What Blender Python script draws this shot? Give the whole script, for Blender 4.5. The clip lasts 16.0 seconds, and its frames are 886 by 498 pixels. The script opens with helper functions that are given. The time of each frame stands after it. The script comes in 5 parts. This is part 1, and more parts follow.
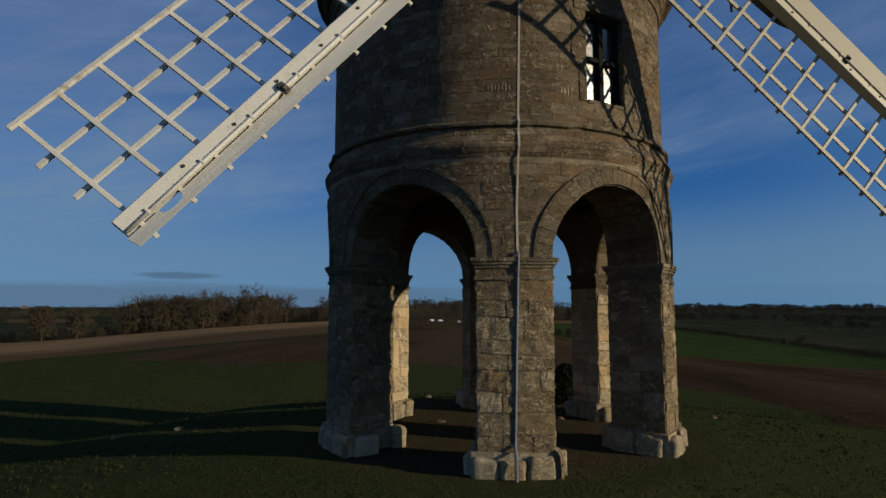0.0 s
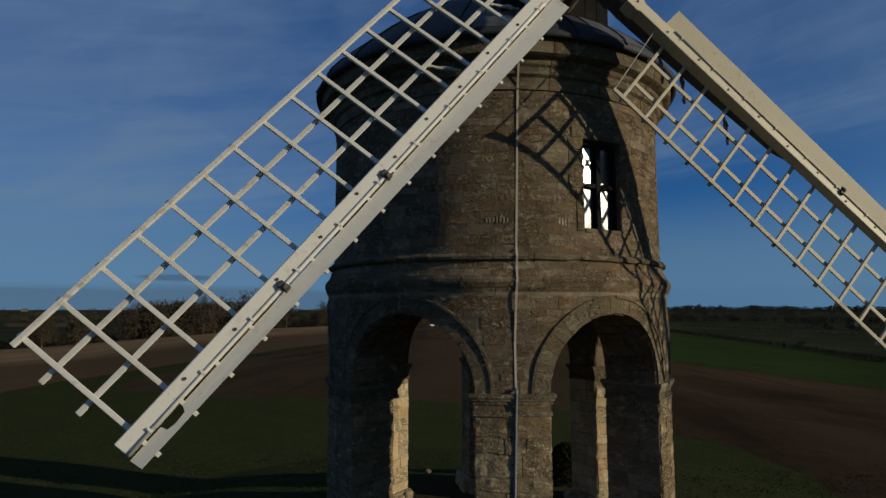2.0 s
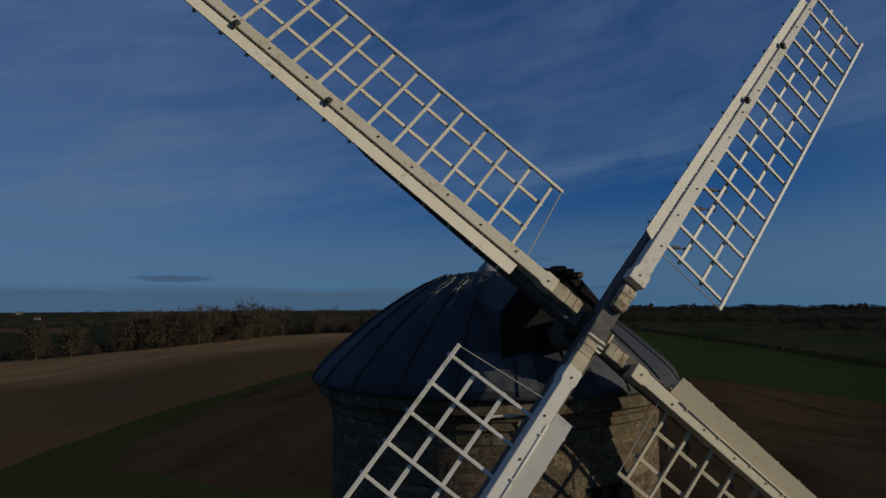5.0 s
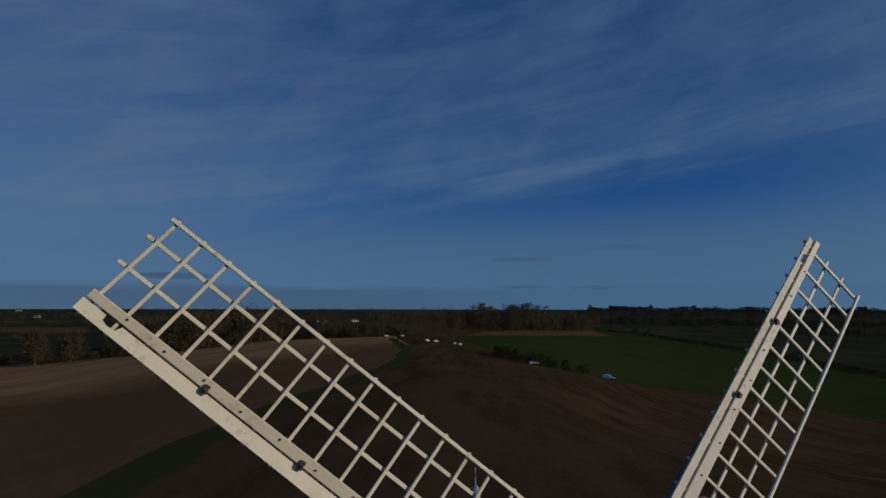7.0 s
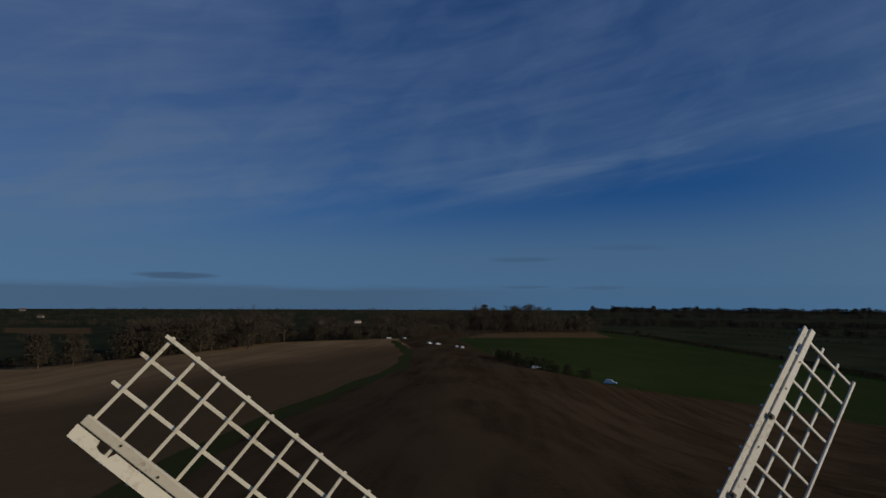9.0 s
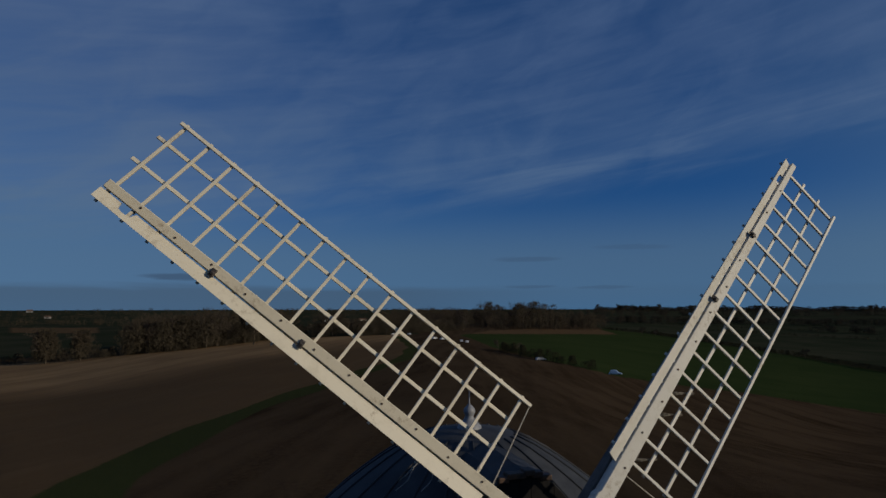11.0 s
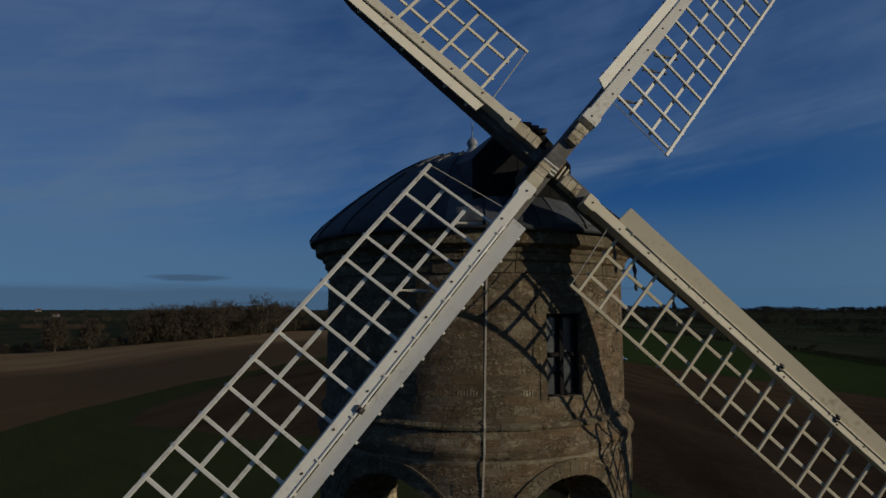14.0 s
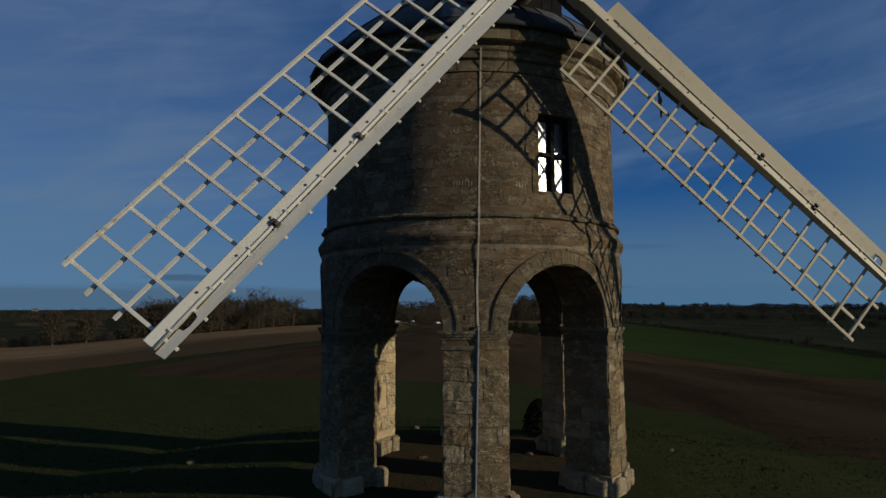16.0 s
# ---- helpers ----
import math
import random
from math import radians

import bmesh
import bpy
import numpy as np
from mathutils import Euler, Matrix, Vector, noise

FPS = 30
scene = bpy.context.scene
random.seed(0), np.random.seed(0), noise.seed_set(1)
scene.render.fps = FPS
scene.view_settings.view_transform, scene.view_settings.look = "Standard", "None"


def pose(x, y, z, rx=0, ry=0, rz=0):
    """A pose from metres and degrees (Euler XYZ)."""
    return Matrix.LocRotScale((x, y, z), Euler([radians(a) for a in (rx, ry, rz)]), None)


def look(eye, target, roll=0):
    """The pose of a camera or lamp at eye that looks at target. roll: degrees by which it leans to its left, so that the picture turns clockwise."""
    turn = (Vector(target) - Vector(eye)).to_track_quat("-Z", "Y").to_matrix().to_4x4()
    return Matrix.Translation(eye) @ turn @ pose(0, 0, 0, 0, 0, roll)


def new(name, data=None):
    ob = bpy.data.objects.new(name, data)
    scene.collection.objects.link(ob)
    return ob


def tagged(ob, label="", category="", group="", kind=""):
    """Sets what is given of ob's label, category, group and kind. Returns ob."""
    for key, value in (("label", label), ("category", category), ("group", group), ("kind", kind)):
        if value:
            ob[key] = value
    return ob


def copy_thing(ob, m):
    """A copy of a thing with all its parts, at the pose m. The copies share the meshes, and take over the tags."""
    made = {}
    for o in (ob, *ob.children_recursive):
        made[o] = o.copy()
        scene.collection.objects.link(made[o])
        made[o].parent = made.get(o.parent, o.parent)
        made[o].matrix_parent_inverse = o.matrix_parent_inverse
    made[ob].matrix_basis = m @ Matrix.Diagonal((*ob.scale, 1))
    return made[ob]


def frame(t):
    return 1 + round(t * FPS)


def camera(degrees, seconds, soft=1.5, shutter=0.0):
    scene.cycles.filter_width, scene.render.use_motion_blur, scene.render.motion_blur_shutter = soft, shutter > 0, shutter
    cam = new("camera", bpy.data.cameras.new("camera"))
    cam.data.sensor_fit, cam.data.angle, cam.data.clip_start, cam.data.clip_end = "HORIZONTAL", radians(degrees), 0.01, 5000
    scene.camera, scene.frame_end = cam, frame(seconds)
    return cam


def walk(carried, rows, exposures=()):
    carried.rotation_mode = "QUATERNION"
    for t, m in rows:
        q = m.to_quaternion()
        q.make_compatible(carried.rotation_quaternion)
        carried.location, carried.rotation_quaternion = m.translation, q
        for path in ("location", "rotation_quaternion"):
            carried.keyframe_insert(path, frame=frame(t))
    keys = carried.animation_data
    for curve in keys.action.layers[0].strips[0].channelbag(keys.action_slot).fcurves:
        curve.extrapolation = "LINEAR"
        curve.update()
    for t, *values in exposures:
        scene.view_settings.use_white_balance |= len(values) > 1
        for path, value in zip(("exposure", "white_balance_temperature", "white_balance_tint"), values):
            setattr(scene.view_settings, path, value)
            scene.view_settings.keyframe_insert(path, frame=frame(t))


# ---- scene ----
cam = camera(73.7, 16.0, soft=1.5)

# seconds, x, y, z, yaw, pitch, roll
PATH = [
    (0, 0.000, -12.480, 2.482, 5.07, 5.63, 0.06),
    (0.5, -0.021, -12.534, 2.843, 5.08, 5.79, 0.20),
    (1, -0.016, -12.632, 3.278, 5.03, 5.70, 0.20),
    (1.5, 0.016, -12.707, 3.883, 5.07, 5.75, 0.10),
    (2, 0.044, -12.759, 4.530, 5.08, 5.81, -0.03),
    (2.5, 0.039, -12.819, 5.192, 5.07, 5.77, -0.18),
    (3, 0.024, -12.860, 5.857, 4.90, 5.64, -0.28),
    (3.5, 0.037, -12.903, 6.675, 4.86, 5.68, -0.26),
    (4, 0.039, -12.951, 7.612, 4.76, 5.77, -0.35),
    (4.5, 0.033, -13.026, 8.883, 4.72, 5.75, -0.38),
    (5, 0.039, -13.105, 10.274, 4.68, 5.75, -0.36),
    (7.5, 0.465, -13.33, 16.21, 4.76, 5.65, 0.23),
    (8, 0.510, -13.39, 16.69, 4.81, 5.65, 0.32),
    (8.5, 0.532, -13.42, 17.07, 4.89, 5.69, 0.28),
    (9, 0.538, -13.465, 17.16, 4.96, 5.68, 0.21),
    (11.5, 0.717, -13.772, 12.610, 5.44, 5.69, -0.10),
    (12, 0.714, -13.792, 11.541, 5.45, 5.77, -0.03),
    (12.5, 0.741, -13.904, 10.411, 5.66, 5.76, -0.03),
    (13, 0.782, -13.949, 9.378, 5.94, 5.87, 0.00),
    (13.5, 0.797, -13.999, 8.391, 6.11, 5.91, 0.04),
    (14, 0.754, -14.070, 7.435, 5.96, 5.81, 0.03),
    (14.5, 0.680, -14.091, 6.537, 5.71, 5.71, -0.07),
    (15, 0.648, -14.107, 5.488, 5.38, 5.59, -0.13),
    (15.5, 0.715, -14.148, 4.377, 5.52, 5.47, -0.19),
    (16, 0.785, -14.153, 3.641, 5.71, 5.71, -0.20),
]


def aimed(x, y, z, yaw, pitch, roll):
    yaw, pitch = radians(yaw), radians(pitch)
    way = Vector((-math.sin(yaw) * math.cos(pitch), math.cos(yaw) * math.cos(pitch), math.sin(pitch)))
    eye = Vector((x, y, z))
    return look(eye, eye + way * 10, roll)


walk(cam, [(row[0], aimed(*row[1:])) for row in PATH],
     exposures=((0, -0.08, 6880, 7), (1.5, -0.24, 6800, 5), (3, -0.46, 6600, 5), (5, -0.72, 6480, 8), (9, -0.74, 6500, 10), (12.5, -0.74, 6500, 10), (14, -0.76, 6450, 7), (15, -0.71, 6450, 6), (16, -0.50, 6600, 6)))

# ---- light: a low winter sun and a blue sky with thin cirrus ----
SUN_EL, SUN_AZ = radians(14.0), radians(15.6)          # azimuth: from +x towards -y
SUN = Vector((math.cos(SUN_EL) * math.cos(SUN_AZ), -math.cos(SUN_EL) * math.sin(SUN_AZ), math.sin(SUN_EL)))
sun = new("sun", bpy.data.lights.new("sun", "SUN"))
sun.data.energy, sun.data.angle, sun.data.color = 4.3, radians(0.6), (1.0, 0.865, 0.665)
sun.matrix_world = look(SUN * 50, (0, 0, 0))

world = bpy.data.worlds.new("world")
scene.world = world
world.use_nodes = True


def build_sky():
    t = world.node_tree
    t.nodes.clear()

    def calc(op, a, b=0.0, c=0.0, clamp=False):
        n = t.nodes.new("ShaderNodeMath")
        n.operation, n.use_clamp = op, clamp
        for k, v in enumerate((a, b, c)):
            if isinstance(v, (int, float)):
                n.inputs[k].default_value = v
            else:
                t.links.new(v, n.inputs[k])
        return n.outputs[0]

    def smooth(v, low, high):
        n = t.nodes.new("ShaderNodeMapRange")
        n.interpolation_type = "SMOOTHSTEP"
        n.inputs["From Min"].default_value, n.inputs["From Max"].default_value = low, high
        t.links.new(v, n.inputs["Value"])
        return n.outputs[0]

    def blend(fac, a, b, how="MIX"):
        n = t.nodes.new("ShaderNodeMix")
        n.data_type, n.blend_type = "RGBA", how
        for key, v in (("Factor", fac), ("A", a), ("B", b)):
            if isinstance(v, (int, float)):
                n.inputs[key].default_value = v
            elif isinstance(v, tuple):
                n.inputs[key].default_value = (*v, 1)
            else:
                t.links.new(v, n.inputs[key])
        return n.outputs["Result"]

    out, bg = t.nodes.new("ShaderNodeOutputWorld"), t.nodes.new("ShaderNodeBackground")
    co, sep = t.nodes.new("ShaderNodeTexCoord"), t.nodes.new("ShaderNodeSeparateXYZ")
    t.links.new(co.outputs["Generated"], sep.inputs[0])
    az = calc("MULTIPLY", calc("ARCTAN2", sep.outputs["X"], sep.outputs["Y"]), 57.2958)
    el = calc("MULTIPLY", calc("ARCSINE", sep.outputs["Z"]), 57.2958)

    def streak(turn, along, across, detail, rough, warp, shift=0.0):
        """Noise drawn out along a slanting line of the sky; along and across: degrees."""
        v, m, n = t.nodes.new("ShaderNodeCombineXYZ"), t.nodes.new("ShaderNodeMapping"), t.nodes.new("ShaderNodeTexNoise")
        t.links.new(az, v.inputs["X"]); t.links.new(el, v.inputs["Y"])
        turned = t.nodes.new("ShaderNodeMapping")
        turned.inputs["Rotation"].default_value = (0, 0, radians(-turn))
        turned.inputs["Location"].default_value = (shift, shift * 0.7, 0)
        t.links.new(v.outputs[0], turned.inputs[0])
        m.inputs["Scale"].default_value = (1 / along, 1 / across, 0)
        t.links.new(turned.outputs[0], m.inputs[0]); t.links.new(m.outputs[0], n.inputs["Vector"])
        n.inputs["Scale"].default_value, n.inputs["Detail"].default_value = 1.0, detail
        n.inputs["Roughness"].default_value, n.inputs["Distortion"].default_value = rough, warp
        return n.outputs[0]

    # clear sky, drawn a little higher up so that its horizon is not yellow
    lifted = t.nodes.new("ShaderNodeVectorMath"); lifted.operation = "ADD"; lifted.inputs[1].default_value = (0, 0, 0.14)
    even = t.nodes.new("ShaderNodeVectorMath"); even.operation = "NORMALIZE"
    t.links.new(co.outputs["Generated"], lifted.inputs[0]); t.links.new(lifted.outputs[0], even.inputs[0])
    sky = t.nodes.new("ShaderNodeTexSky")
    sky.sky_type, sky.sun_disc = "NISHITA", False
    sky.sun_elevation, sky.sun_rotation = SUN_EL, math.atan2(SUN.x, SUN.y)
    sky.air_density, sky.dust_density, sky.ozone_density, sky.altitude = 1.0, 0.1, 3.0, 150
    t.links.new(even.outputs[0], sky.inputs["Vector"])
    # the sky whitens towards the sun
    aim = t.nodes.new("ShaderNodeVectorMath"); aim.operation = "DOT_PRODUCT"; aim.inputs[1].default_value = SUN
    t.links.new(co.outputs["Generated"], aim.inputs[0])
    sunward = smooth(aim.outputs["Value"], 0.05, 0.85)
    clear = blend(1.0, sky.outputs[0], blend(sunward, SKY_TINT, (1.15, 1.10, 1.05)), "MULTIPLY")
    # cirrus veil above a slanting edge, with brighter streaks along the edge
    soft = streak(10, 34, 5, 6, 0.58, 0.5)
    fine = streak(8, 18, 1.7, 5, 0.56, 0.6, 3.0)
    mottle = streak(20, 9, 4.2, 5, 0.55, 0.8, 5.0)
    edge = calc("SUBTRACT", el, calc("MULTIPLY_ADD", az, 0.10, 10.9))
    edge = calc("ADD", edge, calc("MULTIPLY", calc("SUBTRACT", soft, 0.5), 6.0))
    veil = smooth(edge, -2.2, 2.6)
    body = calc("MULTIPLY", veil, calc("ADD", calc("MULTIPLY_ADD", smooth(soft, 0.3, 0.7), 0.30, 0.14), calc("MULTIPLY", smooth(mottle, 0.3, 0.7), 0.26)))
    body = calc("ADD", body, calc("MULTIPLY", calc("MULTIPLY", smooth(az, -110.0, -55.0), calc("SUBTRACT", 1.0, smooth(az, -40.0, -6.0))), 0.34))
    rim = calc("MULTIPLY", calc("MULTIPLY", smooth(edge, -1.5, 0.5), calc("SUBTRACT", 1.0, smooth(edge, 0.5, 5.0))), calc("MULTIPLY_ADD", smooth(az, -16.0, 14.0), 0.8, 0.2))
    wisps = calc("MULTIPLY", smooth(fine, 0.36, 0.74), calc("MULTIPLY_ADD", rim, 0.46, calc("MULTIPLY", veil, 0.16)))
    tone = blend(calc("SUBTRACT", 1.0, smooth(el, 4.0, 24.0)), VEIL, LOW_VEIL)
    c = blend(calc("ADD", body, wisps, clamp=True), clear, tone)
    milk = calc("MULTIPLY", calc("MULTIPLY", smooth(el, -6.0, 2.5), calc("SUBTRACT", 1.0, smooth(el, 4.0, 11.5))), calc("MULTIPLY_ADD", smooth(az, -30.0, 22.0), -0.04, 0.64))
    c = blend(milk, c, (1.42, 2.52, 3.75))
    # a grey bank low down, and small flat clouds above it
    top = calc("ADD", el, calc("MULTIPLY", calc("SUBTRACT", streak(0, 14, 1.2, 4, 0.6, 0.2, 9.0), 0.5), 1.2))
    bank = calc("MULTIPLY", calc("SUBTRACT", 1.0, smooth(top, 1.5, 2.3)), calc("MULTIPLY_ADD", smooth(az, -14.0, 10.0), -0.45, 0.56), clamp=True)
    c = blend(bank, c, HAZE)
    for a0, e0, wa, we, thick in ((-29.2, 2.78, 3.6, 0.34, 0.5), (2.8, 4.6, 3.4, 0.27, 0.24), (12.4, 5.6, 3.6, 0.25, 0.16), (3.0, 1.95, 2.6, 0.16, 0.25), (9.8, 1.85, 2.8, 0.16, 0.22)):
        dx = calc("DIVIDE", calc("SUBTRACT", az, a0), wa)
        dy = calc("DIVIDE", calc("ADD", calc("SUBTRACT", el, e0), calc("MULTIPLY", calc("SUBTRACT", fine, 0.5), 0.9)), we)
        far = calc("ADD", calc("MULTIPLY", dx, dx), calc("MULTIPLY", dy, dy))
        c = blend(calc("MULTIPLY", calc("SUBTRACT", 1.0, smooth(far, 0.2, 1.3)), thick), c, CLOUD)
    t.links.new(c, bg.inputs["Color"])
    bg.inputs["Strength"].default_value = 0.10
    t.links.new(bg.outputs[0], out.inputs["Surface"])


SKY_TINT = (0.24, 0.63, 1.10)
VEIL, LOW_VEIL, HAZE, CLOUD = (1.05, 1.85, 3.75), (1.40, 2.50, 4.4), (0.80, 1.30, 2.0), (0.50, 0.78, 1.35)
build_sky()


# ---- materials ----
class Mat:
    """A Principled material and short ways to wire noise into it."""

    def __init__(self, name, rough=0.8, metal=0.0):
        self.m = bpy.data.materials.new(name)
        self.m.use_nodes = True
        self.t = self.m.node_tree
        self.b = self.t.nodes["Principled BSDF"]
        self.b.inputs["Roughness"].default_value, self.b.inputs["Metallic"].default_value = rough, metal
        self.b.inputs["Specular IOR Level"].default_value = 0.05 if rough > 0.85 else 0.4
        self.co = self.t.nodes.new("ShaderNodeTexCoord")

    def noise(self, scale, detail=4, rough=0.6, warp=0.0, stretch=None):
        n = self.t.nodes.new("ShaderNodeTexNoise")
        n.inputs["Scale"].default_value, n.inputs["Detail"].default_value = scale, detail
        n.inputs["Roughness"].default_value, n.inputs["Distortion"].default_value = rough, warp
        if stretch:
            m = self.t.nodes.new("ShaderNodeMapping")
            m.inputs["Scale"].default_value = stretch
            self.t.links.new(self.co.outputs["Object"], m.inputs[0])
            self.t.links.new(m.outputs[0], n.inputs["Vector"])
        else:
            self.t.links.new(self.co.outputs["Object"], n.inputs["Vector"])
        return n.outputs[0]

    def ramp(self, value, *stops):
        r = self.t.nodes.new("ShaderNodeValToRGB")
        while len(r.color_ramp.elements) < len(stops):
            r.color_ramp.elements.new(0.5)
        for e, (at, c) in zip(r.color_ramp.elements, stops):
            e.position = at
            e.color = (*c, 1) if len(c) == 3 else c
        self.t.links.new(value, r.inputs[0])
        return r.outputs[0]

    def mix(self, fac, a, b, how="MIX"):
        m = self.t.nodes.new("ShaderNodeMix")
        m.data_type, m.blend_type = "RGBA", how
        for key, v in (("Factor", fac), ("A", a), ("B", b)):
            if isinstance(v, (int, float)):
                m.inputs[key].default_value = v
            elif isinstance(v, tuple):
                m.inputs[key].default_value = (*v, 1)
            else:
                self.t.links.new(v, m.inputs[key])
        return m.outputs["Result"]

    def math(self, op, a, b=0.0, clamp=False):
        m = self.t.nodes.new("ShaderNodeMath")
        m.operation, m.use_clamp = op, clamp
        for k, v in enumerate((a, b)):
            if isinstance(v, (int, float)):
                m.inputs[k].default_value = v
            else:
                self.t.links.new(v, m.inputs[k])
        return m.outputs[0]

    def spread(self, value, low, high):
        r = self.t.nodes.new("ShaderNodeMapRange")
        r.inputs["From Min"].default_value, r.inputs["From Max"].default_value = low, high
        self.t.links.new(value, r.inputs["Value"])
        return r.outputs[0]

    def own(self):
        """A random number of each object and of each joined piece."""
        o, g = self.t.nodes.new("ShaderNodeObjectInfo"), self.t.nodes.new("ShaderNodeNewGeometry")
        return self.math("FRACT", self.math("ADD", o.outputs["Random"], g.outputs["Random Per Island"]))

    def attribute(self, name):
        a = self.t.nodes.new("ShaderNodeAttribute")
        a.attribute_name = name
        return a.outputs["Fac"]

    def colour(self, v):
        if isinstance(v, tuple):
            self.b.inputs["Base Color"].default_value = (*v, 1)
        else:
            self.t.links.new(v, self.b.inputs["Base Color"])
        return self

    def rough(self, v):
        self.t.links.new(v, self.b.inputs["Roughness"])
        return self

    def bump(self, height, metres, strength=1.0):
        b = self.t.nodes.new("ShaderNodeBump")
        b.inputs["Distance"].default_value, b.inputs["Strength"].default_value = metres, strength
        self.t.links.new(height, b.inputs["Height"])
        self.t.links.new(b.outputs[0], self.b.inputs["Normal"])
        return self


def stone_material(name, base, dark, light, vary=1.0, relief=0.035, crusted=0.25, patchy=0.5):
    """Old limestone: a tone for each stone, broad weather stains, pale crumbling faces on some stones, pitted relief."""
    m = Mat(name, 0.94)
    grain, pits, blot = m.noise(42, 4, 0.65), m.noise(15, 6, 0.66, 0.8), m.noise(1.5, 6, 0.62, 0.6)
    crust = m.noise(9, 6, 0.66, 1.4, (1.0, 1.0, 1.6))
    lichen, streak = m.noise(5.5, 8, 0.70, 0.8, (1.0, 1.0, 1.4)), m.noise(2.4, 6, 0.68, 0.4, (1.0, 1.0, 6.0))
    own = m.own()
    other = m.math("FRACT", m.math("MULTIPLY", own, 7.31))
    rough_face = m.spread(other, 0.45, 0.75)
    soft = tuple(b * (1 - 0.5 * vary) + d * 0.5 * vary for b, d in zip(base, dark))
    pale = tuple(b * (1 - 0.3 * vary) + d * 0.3 * vary for b, d in zip(base, light))
    warm = (base[0] * 1.12, base[1] * 0.98, base[2] * 0.84)
    chalk = tuple(b * (1 - 0.55 * vary) + d * 0.55 * vary for b, d in zip(base, light))
    c = m.ramp(own, (0.0, soft), (0.22, base), (0.48, warm), (0.68, base), (0.84, pale), (0.93, chalk), (1.0, soft))
    c = m.mix(m.math("MULTIPLY", m.spread(blot, 0.42, 0.64), patchy), c, dark)
    c = m.mix(m.math("MULTIPLY", m.spread(m.noise(2.3, 5, 0.6, 0.8), 0.52, 0.66), 0.45), c, (base[0] * 1.05, base[1] * 0.80, base[2] * 0.66))
    c = m.mix(m.math("MULTIPLY", m.spread(streak, 0.54, 0.68), 0.32), c, light)
    c = m.mix(m.math("MULTIPLY", m.spread(lichen, 0.54, 0.64), 0.6), c, light)
    crumble = m.math("MULTIPLY", m.spread(crust, 0.50, 0.60), rough_face)
    c = m.mix(m.math("MULTIPLY", crumble, crusted), c, light)
    c = m.mix(m.math("MULTIPLY", m.math("MULTIPLY", m.spread(pits, 0.42, 0.33), rough_face), 0.55), c, tuple(v * 0.5 for v in dark))
    c = m.mix(0.3, c, m.ramp(grain, (0.3, (0.6, 0.6, 0.6)), (0.7, (1.15, 1.15, 1.15))), "MULTIPLY")
    h = m.math("ADD", m.math("MULTIPLY", grain, 0.08), m.math("ADD", m.math("MULTIPLY", lichen, 0.5), m.math("ADD", m.math("MULTIPLY", pits, 0.45), m.math("MULTIPLY", crumble, 1.2 * crusted))))
    return m.colour(c).bump(h, relief, 1.0).m


STONE = stone_material("limestone", (0.135, 0.104, 0.069), (0.070, 0.054, 0.037), (0.36, 0.30, 0.21), 0.9, 0.055, 0.75, 0.6)
RUBBLE = stone_material("rough_limestone", (0.185, 0.146, 0.091), (0.092, 0.072, 0.046), (0.50, 0.42, 0.285), 0.9, 0.07, 0.8, 0.55)
# paler twin of the rubble: sunlight on two rear piers put into the colour
SUNLIT_STONE = stone_material("sunlit_limestone", (0.45, 0.365, 0.235), (0.27, 0.21, 0.13), (0.66, 0.57, 0.41), 0.9, 0.05, 0.6, 0.6)
DRESSED = stone_material("dressed_sandstone", (0.128, 0.105, 0.070), (0.072, 0.059, 0.040), (0.31, 0.265, 0.185), 0.9, 0.05, 0.45, 0.8)
PLINTH = stone_material("pale_plinth_limestone", (0.27, 0.225, 0.15), (0.15, 0.122, 0.08), (0.55, 0.475, 0.34), 0.6, 0.035, 0.6, 0.4)
MORTAR = stone_material("mortar_joints", (0.145, 0.117, 0.082), (0.085, 0.068, 0.048), (0.36, 0.305, 0.215), 1.0, 0.03, 0.25, 0.5)


def paint_material(name, low, high):
    m = Mat(name, 0.55)
    streak, blot, rub = m.noise(2.2, 6, 0.7, 0.3), m.noise(11, 5, 0.7), m.noise(40, 3)
    own = m.own()
    c = m.ramp(own, (0.0, low), (1.0, high))
    c = m.mix(m.math("MULTIPLY", m.spread(streak, 0.5, 0.75), 0.5), c, (0.40, 0.365, 0.275))
    c = m.mix(m.math("MULTIPLY", m.math("MULTIPLY", m.spread(blot, 0.50, 0.64), m.spread(m.noise(0.9, 4), 0.50, 0.62)), 0.6), c, (0.22, 0.165, 0.10))
    c = m.mix(m.math("MULTIPLY", m.spread(blot, 0.64, 0.74), 0.5), c, (0.24, 0.20, 0.15))
    return m.colour(c).bump(m.math("ADD", blot, m.math("MULTIPLY", rub, 0.4)), 0.006, 0.5).m


PAINT = paint_material("white_paint", (0.53, 0.515, 0.46), (0.60, 0.588, 0.535))
OCHRE = paint_material("weathered_ochre_paint", (0.43, 0.378, 0.265), (0.49, 0.44, 0.325))
CREAM = paint_material("aged_cream_paint", (0.54, 0.495, 0.385), (0.60, 0.56, 0.455))


